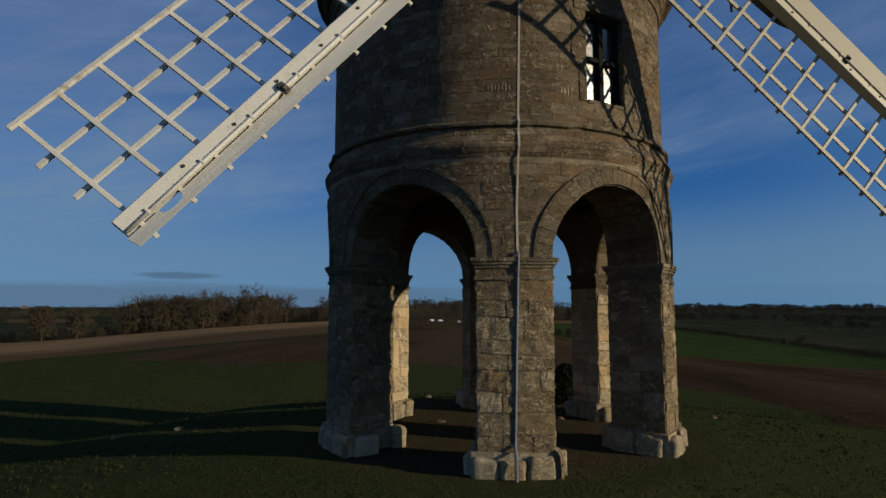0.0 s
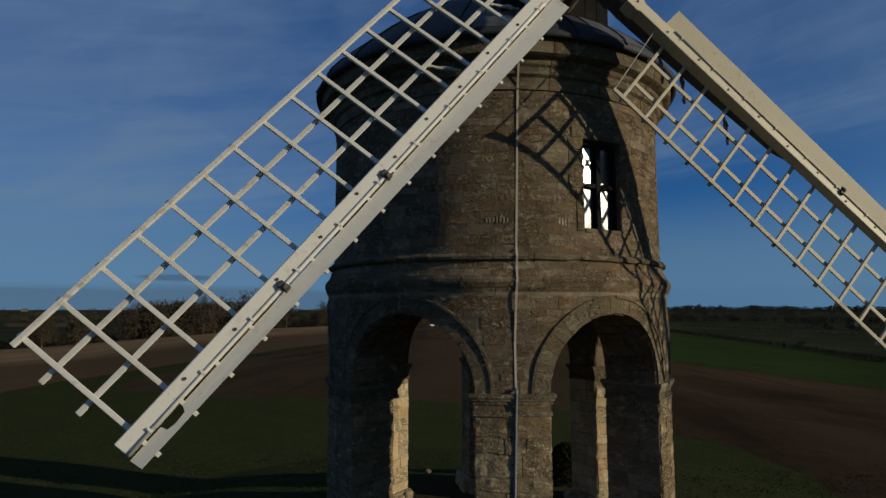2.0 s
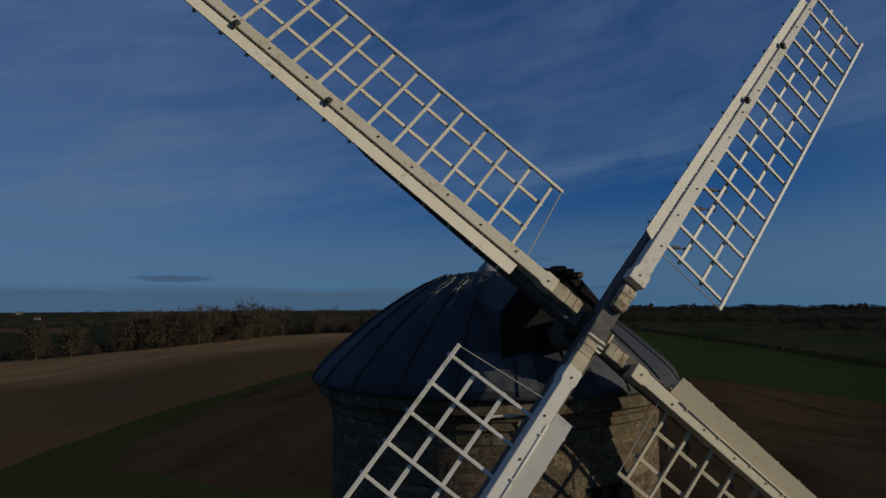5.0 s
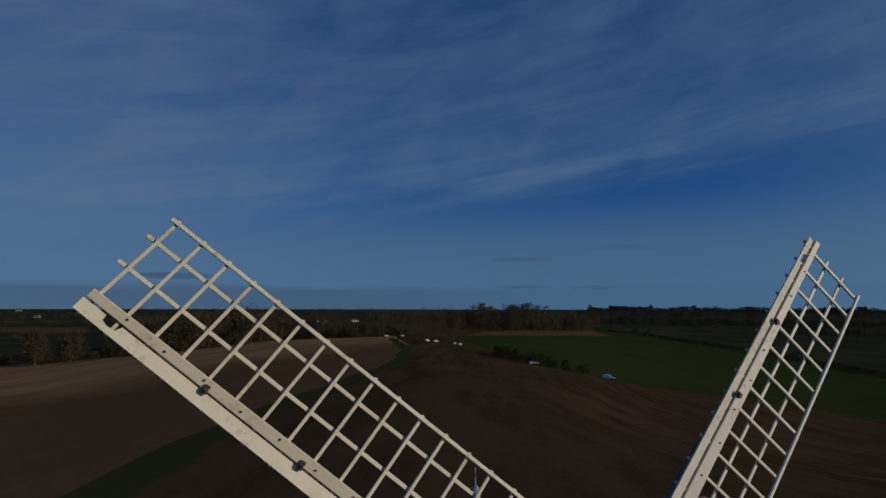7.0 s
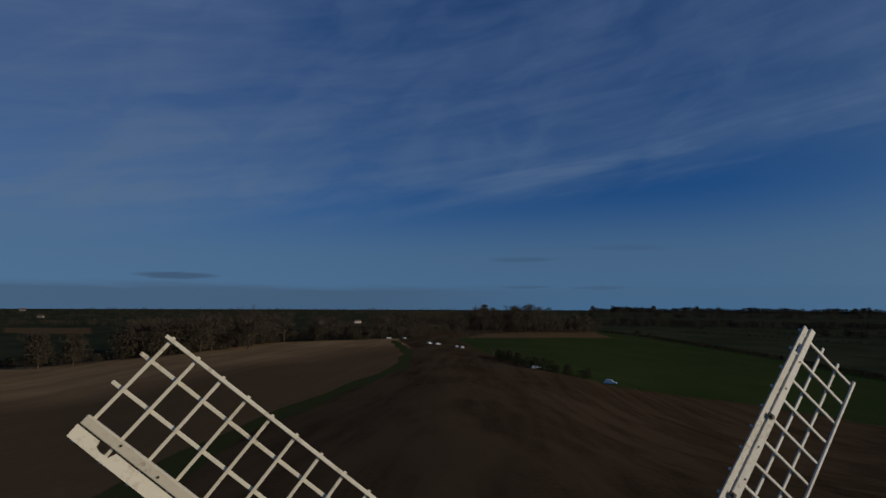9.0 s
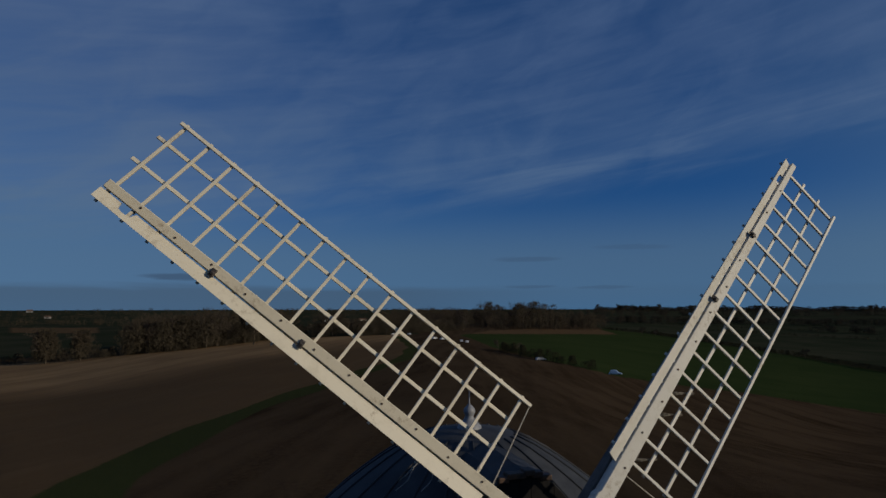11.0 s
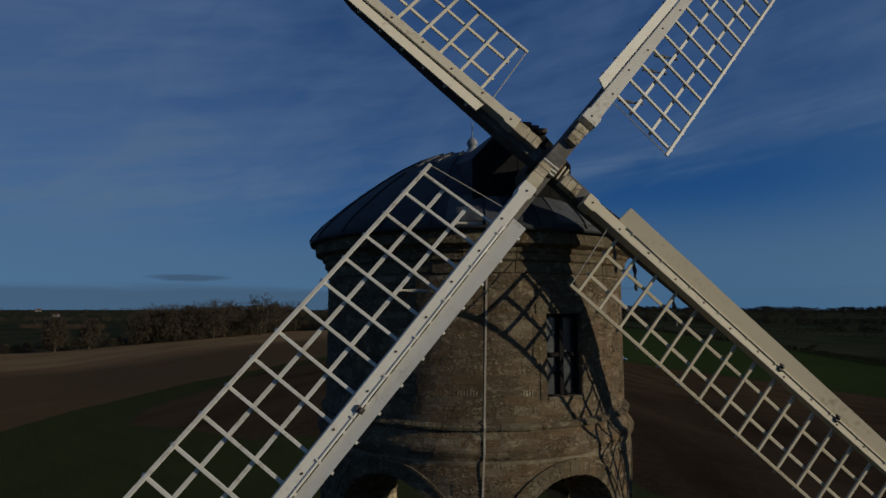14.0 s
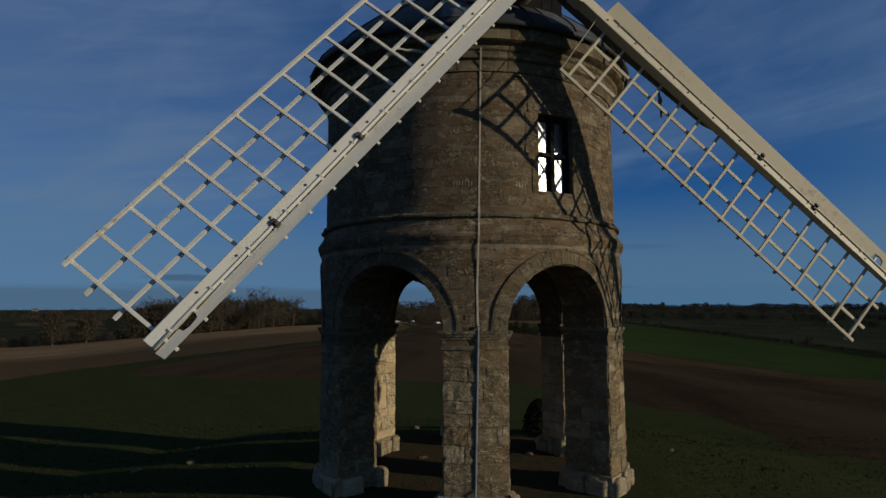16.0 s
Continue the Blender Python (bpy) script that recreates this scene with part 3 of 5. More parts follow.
def build_pier(phi):
    bm = bmesh.new()
    bite = BITE if phi == PIERS[5] else 0.0

    def turn(j, r):
        return phi - PIER_HALF + (PIER_HALF * 2 - (bite + 0.8 if bite and r < 3 else 0.0)) * j / 8

    cols = [[on_wall(turn(j, r), z, r) for r, z in ((R_OUT - 0.004, 0.0), (R_OUT - 0.004, SPRING - 0.01), (R_IN, SPRING - 0.01), (R_IN, 0.0))] for j in range(9)]
    vs = wall_strip(bm, cols)
    bm.faces.new(vs[0])
    bm.faces.new(vs[-1][::-1])
    pier = part("pier", bm, MORTAR, mill, "curved limestone pier")
    # impost: two stepped mouldings round the pier
    bm = bmesh.new()
    for out, lo, hi in ((0.03, 2.90, 2.96), (0.012, 2.96, 3.08), (0.035, 3.08, 3.13), (0.06, 3.13, 3.175), (0.08, 3.175, 3.235)):
        extra = math.degrees(out / R_OUT)
        cols = [[on_wall(phi - PIER_HALF - extra + (PIER_HALF + extra) * 2 * j / 8, z, r) for r, z in ((R_OUT + out, lo), (R_OUT + out, hi), (R_IN - out, hi), (R_IN - out, lo))] for j in range(9)]
        vs = wall_strip(bm, cols)
        bm.faces.new(vs[0]); bm.faces.new(vs[-1][::-1])
    part("impost", bm, DRESSED, pier, "moulded stone impost")
    # plinth: a core with rounded, worn blocks round it
    rnd = random.Random(int(phi))
    bm = bmesh.new()
    cols = [[on_wall(phi + s * (PIER_HALF + 1.4), z, r) for r, z in ((R_OUT + 0.09, -0.3), (R_OUT + 0.06, 0.36), (R_IN - 0.06, 0.36), (R_IN - 0.09, -0.3))] for s in (-1, -0.5, 0, 0.5, 0.72 if bite else 1)]
    vs = wall_strip(bm, cols)
    bm.faces.new(vs[0]); bm.faces.new(vs[-1][::-1])
    part("plinth", bm, PLINTH, pier, "worn stone plinth")

    def block(a, b, low, high, out):
        """A lump of stone between two places of the plan."""
        bm = bmesh.new()
        mid, way = (a + b) / 2, (b - a)
        n = Vector((way.y, -way.x, 0)).normalized() * out
        m = Matrix((way.normalized(), n.normalized(), Vector((0, 0, 1)))).transposed().to_4x4()
        m.translation = mid + Vector((0, 0, (low + high) / 2))
        bmesh.ops.create_cube(bm, size=1.0, matrix=m @ Matrix.Diagonal((way.length - 0.012, 0.26, high - low, 1)))
        bmesh.ops.bevel(bm, geom=bm.edges[:], offset=0.075, segments=4, affect="EDGES", profile=0.55)
        bmesh.ops.subdivide_edges(bm, edges=[e for e in bm.edges if e.calc_length() > 0.12], cuts=2, use_grid_fill=True)
        for v in bm.verts:
            v.co += Vector((noise.noise(v.co * 4.1), noise.noise(v.co * 4.1 + Vector((7, 0, 0))), noise.noise(v.co * 4.1 + Vector((0, 9, 0))))) * 0.05
        part("plinth_stone", bm, PLINTH, pier, smooth=True)

    edge = PIER_HALF + 1.2
    for r, low in ((R_OUT + 0.03, -0.3), (R_IN - 0.03, -0.3)):
        cuts = [-1.0]
        while cuts[-1] < 0.4:
            cuts.append(cuts[-1] + rnd.uniform(0.55, 0.85))
        cuts.append(0.7 if bite and r < 3 else 1.0)
        for c0, c1 in zip(cuts, cuts[1:]):
            block(on_wall(phi + edge * c0, 0, r), on_wall(phi + edge * c1, 0, r), low, 0.30 + rnd.uniform(-0.03, 0.06), 1)
    for s in (-1, 1):
        for r0, r1 in ((R_IN + 0.02, 2.98), (2.98, R_OUT - 0.02))[1 if bite and s > 0 else 0:]:
            block(on_wall(phi + s * edge, 0, r0), on_wall(phi + s * edge, 0, r1), -0.3, 0.30 + rnd.uniform(-0.03, 0.06), 1)
    return pier


def build_drum():
    bm = bmesh.new()
    # the window opening is left out of the shell
    hole = (WIN_PHI - WIN_HALF, WIN_PHI + WIN_HALF, WIN_LOW, WIN_HIGH)
    phis = sorted({*(k * 5.0 for k in range(72)), hole[0], hole[1]})
    zs = [4.98, 5.3, hole[2], hole[3], 8.3]
    grids = {}
    for r in (R_DRUM - 0.003, R_DRUM - 0.75):
        grids[r] = [[bm.verts.new(on_wall(p, z, r)) for z in zs] for p in phis]
    n = len(phis)
    for r, g in grids.items():
        for a in range(n):
            b = (a + 1) % n
            for k in range(len(zs) - 1):
                if k == 2 and hole[0] - 0.01 <= phis[a] < hole[1] - 0.01:
                    continue
                bm.faces.new((g[a][k], g[b][k], g[b][k + 1], g[a][k + 1]))
    o, i = grids[R_DRUM - 0.003], grids[R_DRUM - 0.75]
    for a in range(n):
        b = (a + 1) % n
        bm.faces.new((o[a][0], o[b][0], i[b][0], i[a][0]))
        bm.faces.new((o[a][-1], o[b][-1], i[b][-1], i[a][-1]))
        if hole[0] - 0.01 <= phis[a] < hole[1] - 0.01:
            bm.faces.new((o[a][2], o[b][2], i[b][2], i[a][2]))
            bm.faces.new((o[a][3], o[b][3], i[b][3], i[a][3]))
    for p in (hole[0], hole[1]):
        a = phis.index(p)
        bm.faces.new((o[a][2], o[a][3], i[a][3], i[a][2]))
    bmesh.ops.recalc_face_normals(bm, faces=bm.faces)
    return part("drum", bm, MORTAR, mill, "round limestone drum of the tower")


WIN_PHI, WIN_HALF, WIN_LOW, WIN_HIGH = 33.5, 6.9, 5.8, 7.35

arcade = build_arcade()
piers = [build_pier(p) for p in PIERS]
drum = build_drum()

def moulding(name, profile, count, label, wear):
    """A round course of moulded stones, each a little out of line, on a plain core."""
    rnd = random.Random(count)
    bm = bmesh.new()
    lathe(bm, [(r - 0.02, z) for r, z in profile], 96)
    core = part(name, bm, MORTAR, mill, label)
    at = 0.0
    while at < 359:
        wide = rnd.uniform(0.7, 1.3) * 360 / count
        wide = min(wide, 360 - at) if 360 - at - wide > 3 else 360 - at
        out, up = rnd.uniform(-0.008, 0.010), rnd.uniform(-0.008, 0.008)
        bm = bmesh.new()
        lathe(bm, [(r + out, z + up) for r, z in profile], 4, at + 0.12, at + wide - 0.12)
        ends = [[v for k, v in enumerate(bm.verts) if k % 5 == e] for e in (0, 4)]
        for v in bm.verts:
            v.co += Vector((noise.noise(v.co * 5.3), noise.noise(v.co * 5.3 + Vector((5, 0, 0))), noise.noise(v.co * 6.9 + Vector((0, 5, 0))))) * wear
        bm.verts.ensure_lookup_table()
        bm.faces.new(ends[0]); bm.faces.new(ends[1][::-1])
        part("moulding_stone", bm, DRESSED, core)
        at += wide


moulding("string_course", [(3.33, 5.44), (3.43, 5.40), (3.475, 5.36), (3.465, 5.315), (3.41, 5.295), (3.40, 5.24)], 34, "weathered projecting stone string course", 0.022)
moulding("cornice", [(R_DRUM - 0.05, 8.08), (R_DRUM + 0.025, 8.10), (R_DRUM + 0.035, 8.30), (R_DRUM + 0.09, 8.34), (R_DRUM + 0.10, 8.45), (R_DRUM + 0.14, 8.49), (R_DRUM + 0.16, 8.55), (R_DRUM + 0.25, 8.59), (R_DRUM + 0.30, 8.62), (R_DRUM + 0.32, 8.86), (R_DRUM + 0.30, 8.90), (R_DRUM - 0.3, 8.90)], 18, "moulded sandstone cornice below the cap", 0.007)


def build_window():
    zc, h = (WIN_LOW + WIN_HIGH) / 2, WIN_HIGH - WIN_LOW
    w = 2 * math.sin(radians(WIN_HALF)) * R_DRUM
    base = on_wall(WIN_PHI, zc, R_DRUM - 0.17)
    m = Matrix.Translation(base) @ Matrix.Rotation(radians(WIN_PHI), 4, "Z")      # local -y faces out
    bm = bmesh.new()
    for x, wide in ((-w / 2 + 0.03, 0.06), (0, 0.10), (w / 2 - 0.03, 0.06)):
        box(bm, m @ Matrix.Translation((x, 0, 0)), (wide, 0.12, h - 0.012), 0.015)
    for z, tall in ((-h / 2 + 0.035, 0.07), (0.02, 0.08), (h / 2 - 0.035, 0.07)):
        box(bm, m @ Matrix.Translation((0, 0.004, z)), (w - 0.012, 0.10, tall), 0.012)
    frame_part = part("window_frame", bm, DARK_SHADE_WOOD, mill, "dark mullioned window frame")
    for sx in (-1, 1):
        for sz in (-1, 1):
            bm = bmesh.new()
            box(bm, m @ Matrix.Translation((sx * w / 4, 0.03, sz * h / 4 + 0.01)) @ Matrix.Rotation(radians(1.2 * sx * sz), 4, "Z"), (w / 2 - 0.09, 0.008, h / 2 - 0.08))
            part("pane", bm, GLASS, frame_part, "old wavy window glass")
    bm = bmesh.new()
    beam(bm, m @ Vector((-w / 2 + 0.01, -0.08, -h / 2 + 0.01)), m @ Vector((w / 2 - 0.01, -0.08, -h / 2 + 0.01)), (0, 0, 1), 0.07, 0.17, 0.015)
    part("window_sill", bm, DRESSED, mill, "worn stone sill")


build_window()


# ---- stones ----
def stone_piece(place, u0, u1, v0, v1, proud, rnd, cols=3, loose=0.006, rows=1, sunk=0.006):
    """One stone: place(u, v, n) lays it on its wall; the face is a little smaller than the bed, uneven at the corners."""
    verts, faces = [], []
    b = min(0.002 + loose * 0.6, (u1 - u0) * 0.18, (v1 - v0) * 0.18)
    n = cols + 1
    for j in range(rows + 1):
        v = v0 + (v1 - v0) * j / rows + (b if j == 0 else -b if j == rows else 0.0)
        for k in range(n):
            u = u0 + (u1 - u0) * k / cols + (b if k == 0 else -b if k == cols else 0.0)
            verts.append(place(u + rnd.uniform(-loose, loose), v + rnd.uniform(-loose, loose), proud + rnd.uniform(-loose, loose) * 0.7))
    for j in range(rows):
        for k in range(cols):
            i = j * n + k
            faces.append((i, i + 1, i + n + 1, i + n))
    # the sides run back into the wall
    top = rows * n
    ring = [*range(n), *(j * n + cols for j in range(1, rows)), *range(top + cols, top - 1, -1), *(j * n for j in range(rows - 1, 0, -1))]
    back = len(verts)
    for i in ring:
        j, k = divmod(i, n)
        verts.append(place(u0 + (u1 - u0) * k / cols, v0 + (v1 - v0) * j / rows, -sunk))
    for i in range(len(ring)):
        o = (i + 1) % len(ring)
        faces.append((back + i, back + o, ring[o], ring[i]))
    return verts, faces


def worn(place, sway, erode, size):
    """The same wall with wavering courses and an eroded face."""
    def bent(u, v, n):
        p = Vector((u * size, v * size, 0))
        e = noise.fractal(p * 2.6, 0.9, 2.1, 4) * erode
        return place(u + noise.noise(p) * sway, v + noise.noise(p + Vector((9, 4, 0))) * sway, n + (e if n > -0.004 else 0.0))
    return bent


def round_place(r):
    return lambda u, v, n: on_wall(math.degrees(u / r), v, r + n)


def side_place(phi, sign, bite=0.0):
    """The flat side of a pier: u runs outwards from the inner edge."""
    inner, outer = on_wall(phi + sign * (PIER_HALF - bite), 0, R_IN), on_wall(phi + sign * PIER_HALF, 0, R_OUT)
    out = (outer - inner).normalized()
    along = Vector((-out.y, out.x, 0)) * sign
    return lambda u, v, n: inner + out * u + along * n + Vector((0, 0, v))


def courses(low, high, rnd, small, large):
    z, rows = low, []
    while z < high - small:
        h = rnd.uniform(small, large)
        if z + h > high - small * 0.7:
            h = high - z
        rows.append((z, z + h))
        z += h
    return rows


def lay(place, u0, u1, low, high, rnd, small, large, short, long, keep=lambda u, v, w, h: True, proud=(0.0, 0.001, 0.002, 0.003), loose=0.003, cols=3, rows=1, sunk=0.006, g=0.001):
    """Stones in uneven courses."""
    found = []
    for z0, z1 in courses(low, high, rnd, small, large):
        u = u0
        while u < u1 - 0.02:
            w = rnd.uniform(short, long) * (0.7 + 0.6 * (z1 - z0) / large)
            if u + w > u1 - short * 0.6:
                w = u1 - u
            if keep(u, z0, u + w, z1):
                found.append((0.5 * (u + u + w), 0.5 * (z0 + z1), stone_piece(place, u + g, u + w - g, z0 + g, z1 - g, rnd.choice(proud), rnd, cols, loose, rows, sunk)))
            u += w
    return found


def set_stones(parent, found, near, name="stone", material=None, rest="masonry"):
    """Those for which near() holds become objects of their own, the others one joined mesh."""
    verts, faces = [], []
    for u, v, (vs, fs) in found:
        if near(u, v):
            raw(name, vs, fs, material or STONE, parent)
        else:
            k = len(verts)
            verts += vs
            faces += [tuple(i + k for i in f) for f in fs]
    if verts:
        tagged(raw(rest, verts, faces, material or STONE, parent), kind="stuff")


def swell(z):
    """The radius of the set-off below the string course."""
    return float(np.interp(z, (4.72, 4.80, 4.87, 4.94, 5.00, 5.06, 5.12, 5.21, 5.27), (3.475, 3.49, 3.52, 3.545, 3.55, 3.52, 3.475, 3.43, 3.42)))


def build_masonry():
    rnd = random.Random(5)
    r = R_DRUM
    hole = [radians(WIN_PHI + s * (WIN_HALF + 0.4)) * r for s in (-1, 1)]

    def off_window(u, v, w, h):
        return not (w > hole[0] and u < hole[1] and h > WIN_LOW - 0.1 and v < WIN_HIGH + 0.05)

    found = lay(worn(round_place(r), 0.025, 0.0, 1.3), -math.pi * r, math.pi * r, 5.38, 8.14, rnd, 0.10, 0.20, 0.2, 0.55, off_window, (0.0, 0.0008, 0.0016, 0.0024), 0.0018, 4, g=0.0006)
    set_stones(drum, found, lambda u, v: radians(-2) * r < u < radians(36) * r)
    # jambs and head round the window
    jambs = []
    for s in (0, 1):
        z = WIN_LOW
        while z < WIN_HIGH - 0.1:
            h = rnd.uniform(0.24, 0.4)
            wide = rnd.choice((0.12, 0.26))
            a, b = (hole[0] - wide, hole[0] + 0.015) if s == 0 else (hole[1] - 0.015, hole[1] + wide)
            jambs.append((a, z, stone_piece(round_place(r), a, b, z, min(z + h, WIN_HIGH) - 0.01, 0.010, rnd)))
            z += h
    jambs.append((0, 0, stone_piece(round_place(r), hole[0] - 0.2, hole[1] + 0.2, WIN_HIGH, WIN_HIGH + 0.2, 0.012, rnd)))
    set_stones(drum, jambs, lambda u, v: True, "jamb_stone", DRESSED)
    # the wall over the arches
    r = R_OUT
    band, lap = 0.30, 0.06

    def off_arch(u, v, w, h):
        for p in (u, (u + w) / 2, w):
            o = (math.degrees(p / r) - PIER_AT - 30 + 180 * 3) % 60
            o = o - 60 if o > 30 else o
            e = math.degrees(lap / r)
            for q in (v, h):
                if q < SPRING or (o / (ARCH_HALF + e)) ** 2 + ((q - SPRING) / (RISE + lap)) ** 2 < 1:
                    return False
        return True

    found = lay(worn(round_place(r), 0.03, 0.006, 1.7), -math.pi * r, math.pi * r, SPRING + 0.02, 4.84, rnd, 0.065, 0.20, 0.12, 0.46, off_arch, rows=2)
    set_stones(arcade, found, lambda u, v: radians(-6) * r < u < radians(30) * r)
    # the swelling set-off above it
    bm = bmesh.new()
    lathe(bm, [(swell(z) - 0.006, z) for z in (4.72, 4.82, 4.9, 4.96, 5.02, 5.08, 5.14, 5.2, 5.27)], 96)
    setoff = part("set_off", bm, MORTAR, mill, "swelling set-off of thin limestone courses")
    found = lay(worn(lambda u, v, n: on_wall(math.degrees(u / R_OUT), v, swell(v) + n), 0.02, 0.010, 1.9), -math.pi * R_OUT, math.pi * R_OUT, 4.80, 5.27, rnd, 0.06, 0.13, 0.2, 0.6, rows=2)
    set_stones(setoff, found, lambda u, v: radians(2) * R_OUT < u < radians(30) * R_OUT)
    for k in range(6):
        mid = PIERS[k] + 30
        ring = []
        count = 19
        for j in range(count):
            a0, a1 = math.pi * (j + 0.002) / count, math.pi * (j + 0.998) / count

            def place(u, v, n, mid=mid):
                o = -math.cos(u) * (ARCH_HALF + math.degrees(v / R_OUT))
                return on_wall(mid + o, SPRING + math.sin(u) * (RISE + v), R_OUT + n)

            ring.append((0, 0, stone_piece(place, a0, a1, 0.0, band - 0.05, 0.012 + rnd.uniform(0, 0.003), rnd, 2, 0.0008)))
        set_stones(arcade, ring, lambda u, v, k=k: k in (0, 5), "voussoir", DRESSED)
        hood = []
        for j in range(10):
            def rim(u, v, n, mid=mid):
                o = -math.cos(u) * (ARCH_HALF + math.degrees(v / R_OUT))
                return on_wall(mid + o, SPRING + math.sin(u) * (RISE + v), R_OUT + n)

            hood.append((0, 0, stone_piece(rim, math.pi * (j + 0.01) / 10, math.pi * (j + 0.99) / 10, band - 0.055, band, 0.032, rnd, 3, 0.003)))
        set_stones(arcade, hood, lambda u, v, k=k: k in (0, 5), "hood_stone", DRESSED)
        # the underside of the arch
        under = []
        for j in range(16):
            def soffit(u, v, n, mid=mid):
                o = -math.cos(u) * (ARCH_HALF - math.degrees(n / R_OUT))
                return on_wall(mid + o, SPRING + math.sin(u) * (RISE - n), R_IN + v)

            for v0, v1 in ((0.02, 0.5), (0.51, 0.95)):
                under.append((0, 0, stone_piece(soffit, math.pi * (j + 0.03) / 16, math.pi * (j + 0.97) / 16, v0, v1, rnd.uniform(0.012, 0.024), rnd, 2)))
        set_stones(arcade, under, lambda u, v: False, "soffit_stone", STONE)
    for pier, phi in zip(piers, PIERS):
        near = phi == PIERS[0]
        u0, u1 = (radians(phi + s * PIER_HALF) * R_OUT for s in (-1, 1))
        found = lay(worn(round_place(R_OUT), 0.035, 0.020, 2.2), u0, u1, 0.34, 2.92, rnd, 0.20, 0.36, 0.30, 0.60, proud=(0.008, 0.012, 0.016), loose=0.006, cols=7, rows=5, sunk=0.03, g=0.004)
        set_stones(pier, found, lambda u, v: near, "stone", RUBBLE)
        u0, u1 = (radians(phi + s * (PIER_HALF - (BITE if phi == PIERS[5] and s > 0 else 0.0))) * R_IN for s in (-1, 1))
        inner = lay(lambda u, v, n: on_wall(math.degrees(u / R_IN), v, R_IN - n), u0, u1, 0.36, 2.91, rnd, 0.18, 0.34, 0.25, 0.55, proud=(0.010, 0.013, 0.016), loose=0.006, sunk=0.01)
        for s in (-1, 1):
            bite = BITE if phi == PIERS[5] and s > 0 else 0.0
            inner += lay(worn(side_place(phi, s, bite), 0.03, 0.05 if bite else 0.022, 2.0), 0.0, R_OUT - R_IN, 0.34, 2.92, rnd, 0.20, 0.36, 0.28, 0.55, proud=(0.012, 0.016, 0.020), loose=0.008, cols=5, rows=4, sunk=0.02)
        # the two rear piers that catch the sun get the brighter stone
        set_stones(pier, inner, lambda u, v: False, "side_stone", SUNLIT_STONE if phi in (PIERS[2], PIERS[4]) else RUBBLE)


# ---- cap ----
DOME = [(3.79, 8.84), (3.81, 8.90), (3.74, 9.03), (3.55, 9.24), (3.25, 9.51), (2.95, 9.77), (2.65, 10.01), (2.25, 10.30), (1.87, 10.55), (1.45, 10.79), (1.0, 10.98), (0.5, 11.06), (0.16, 11.09)]
HUB = Vector((1.581, -3.956, 9.972))
AXLE_AZ, AXLE_TILT = 20.6, 8.2
FORE = Vector((math.sin(radians(AXLE_AZ)) * math.cos(radians(AXLE_TILT)), -math.cos(radians(AXLE_AZ)) * math.cos(radians(AXLE_TILT)), math.sin(radians(AXLE_TILT))))
SIDE = Vector((math.cos(radians(AXLE_AZ)), math.sin(radians(AXLE_AZ)), 0))
RISEN = FORE.cross(SIDE) if FORE.cross(SIDE).z > 0 else -FORE.cross(SIDE)


def dome_z(r):
    return float(np.interp(r, [p[0] for p in DOME[1:]][::-1], [p[1] for p in DOME[1:]][::-1]))


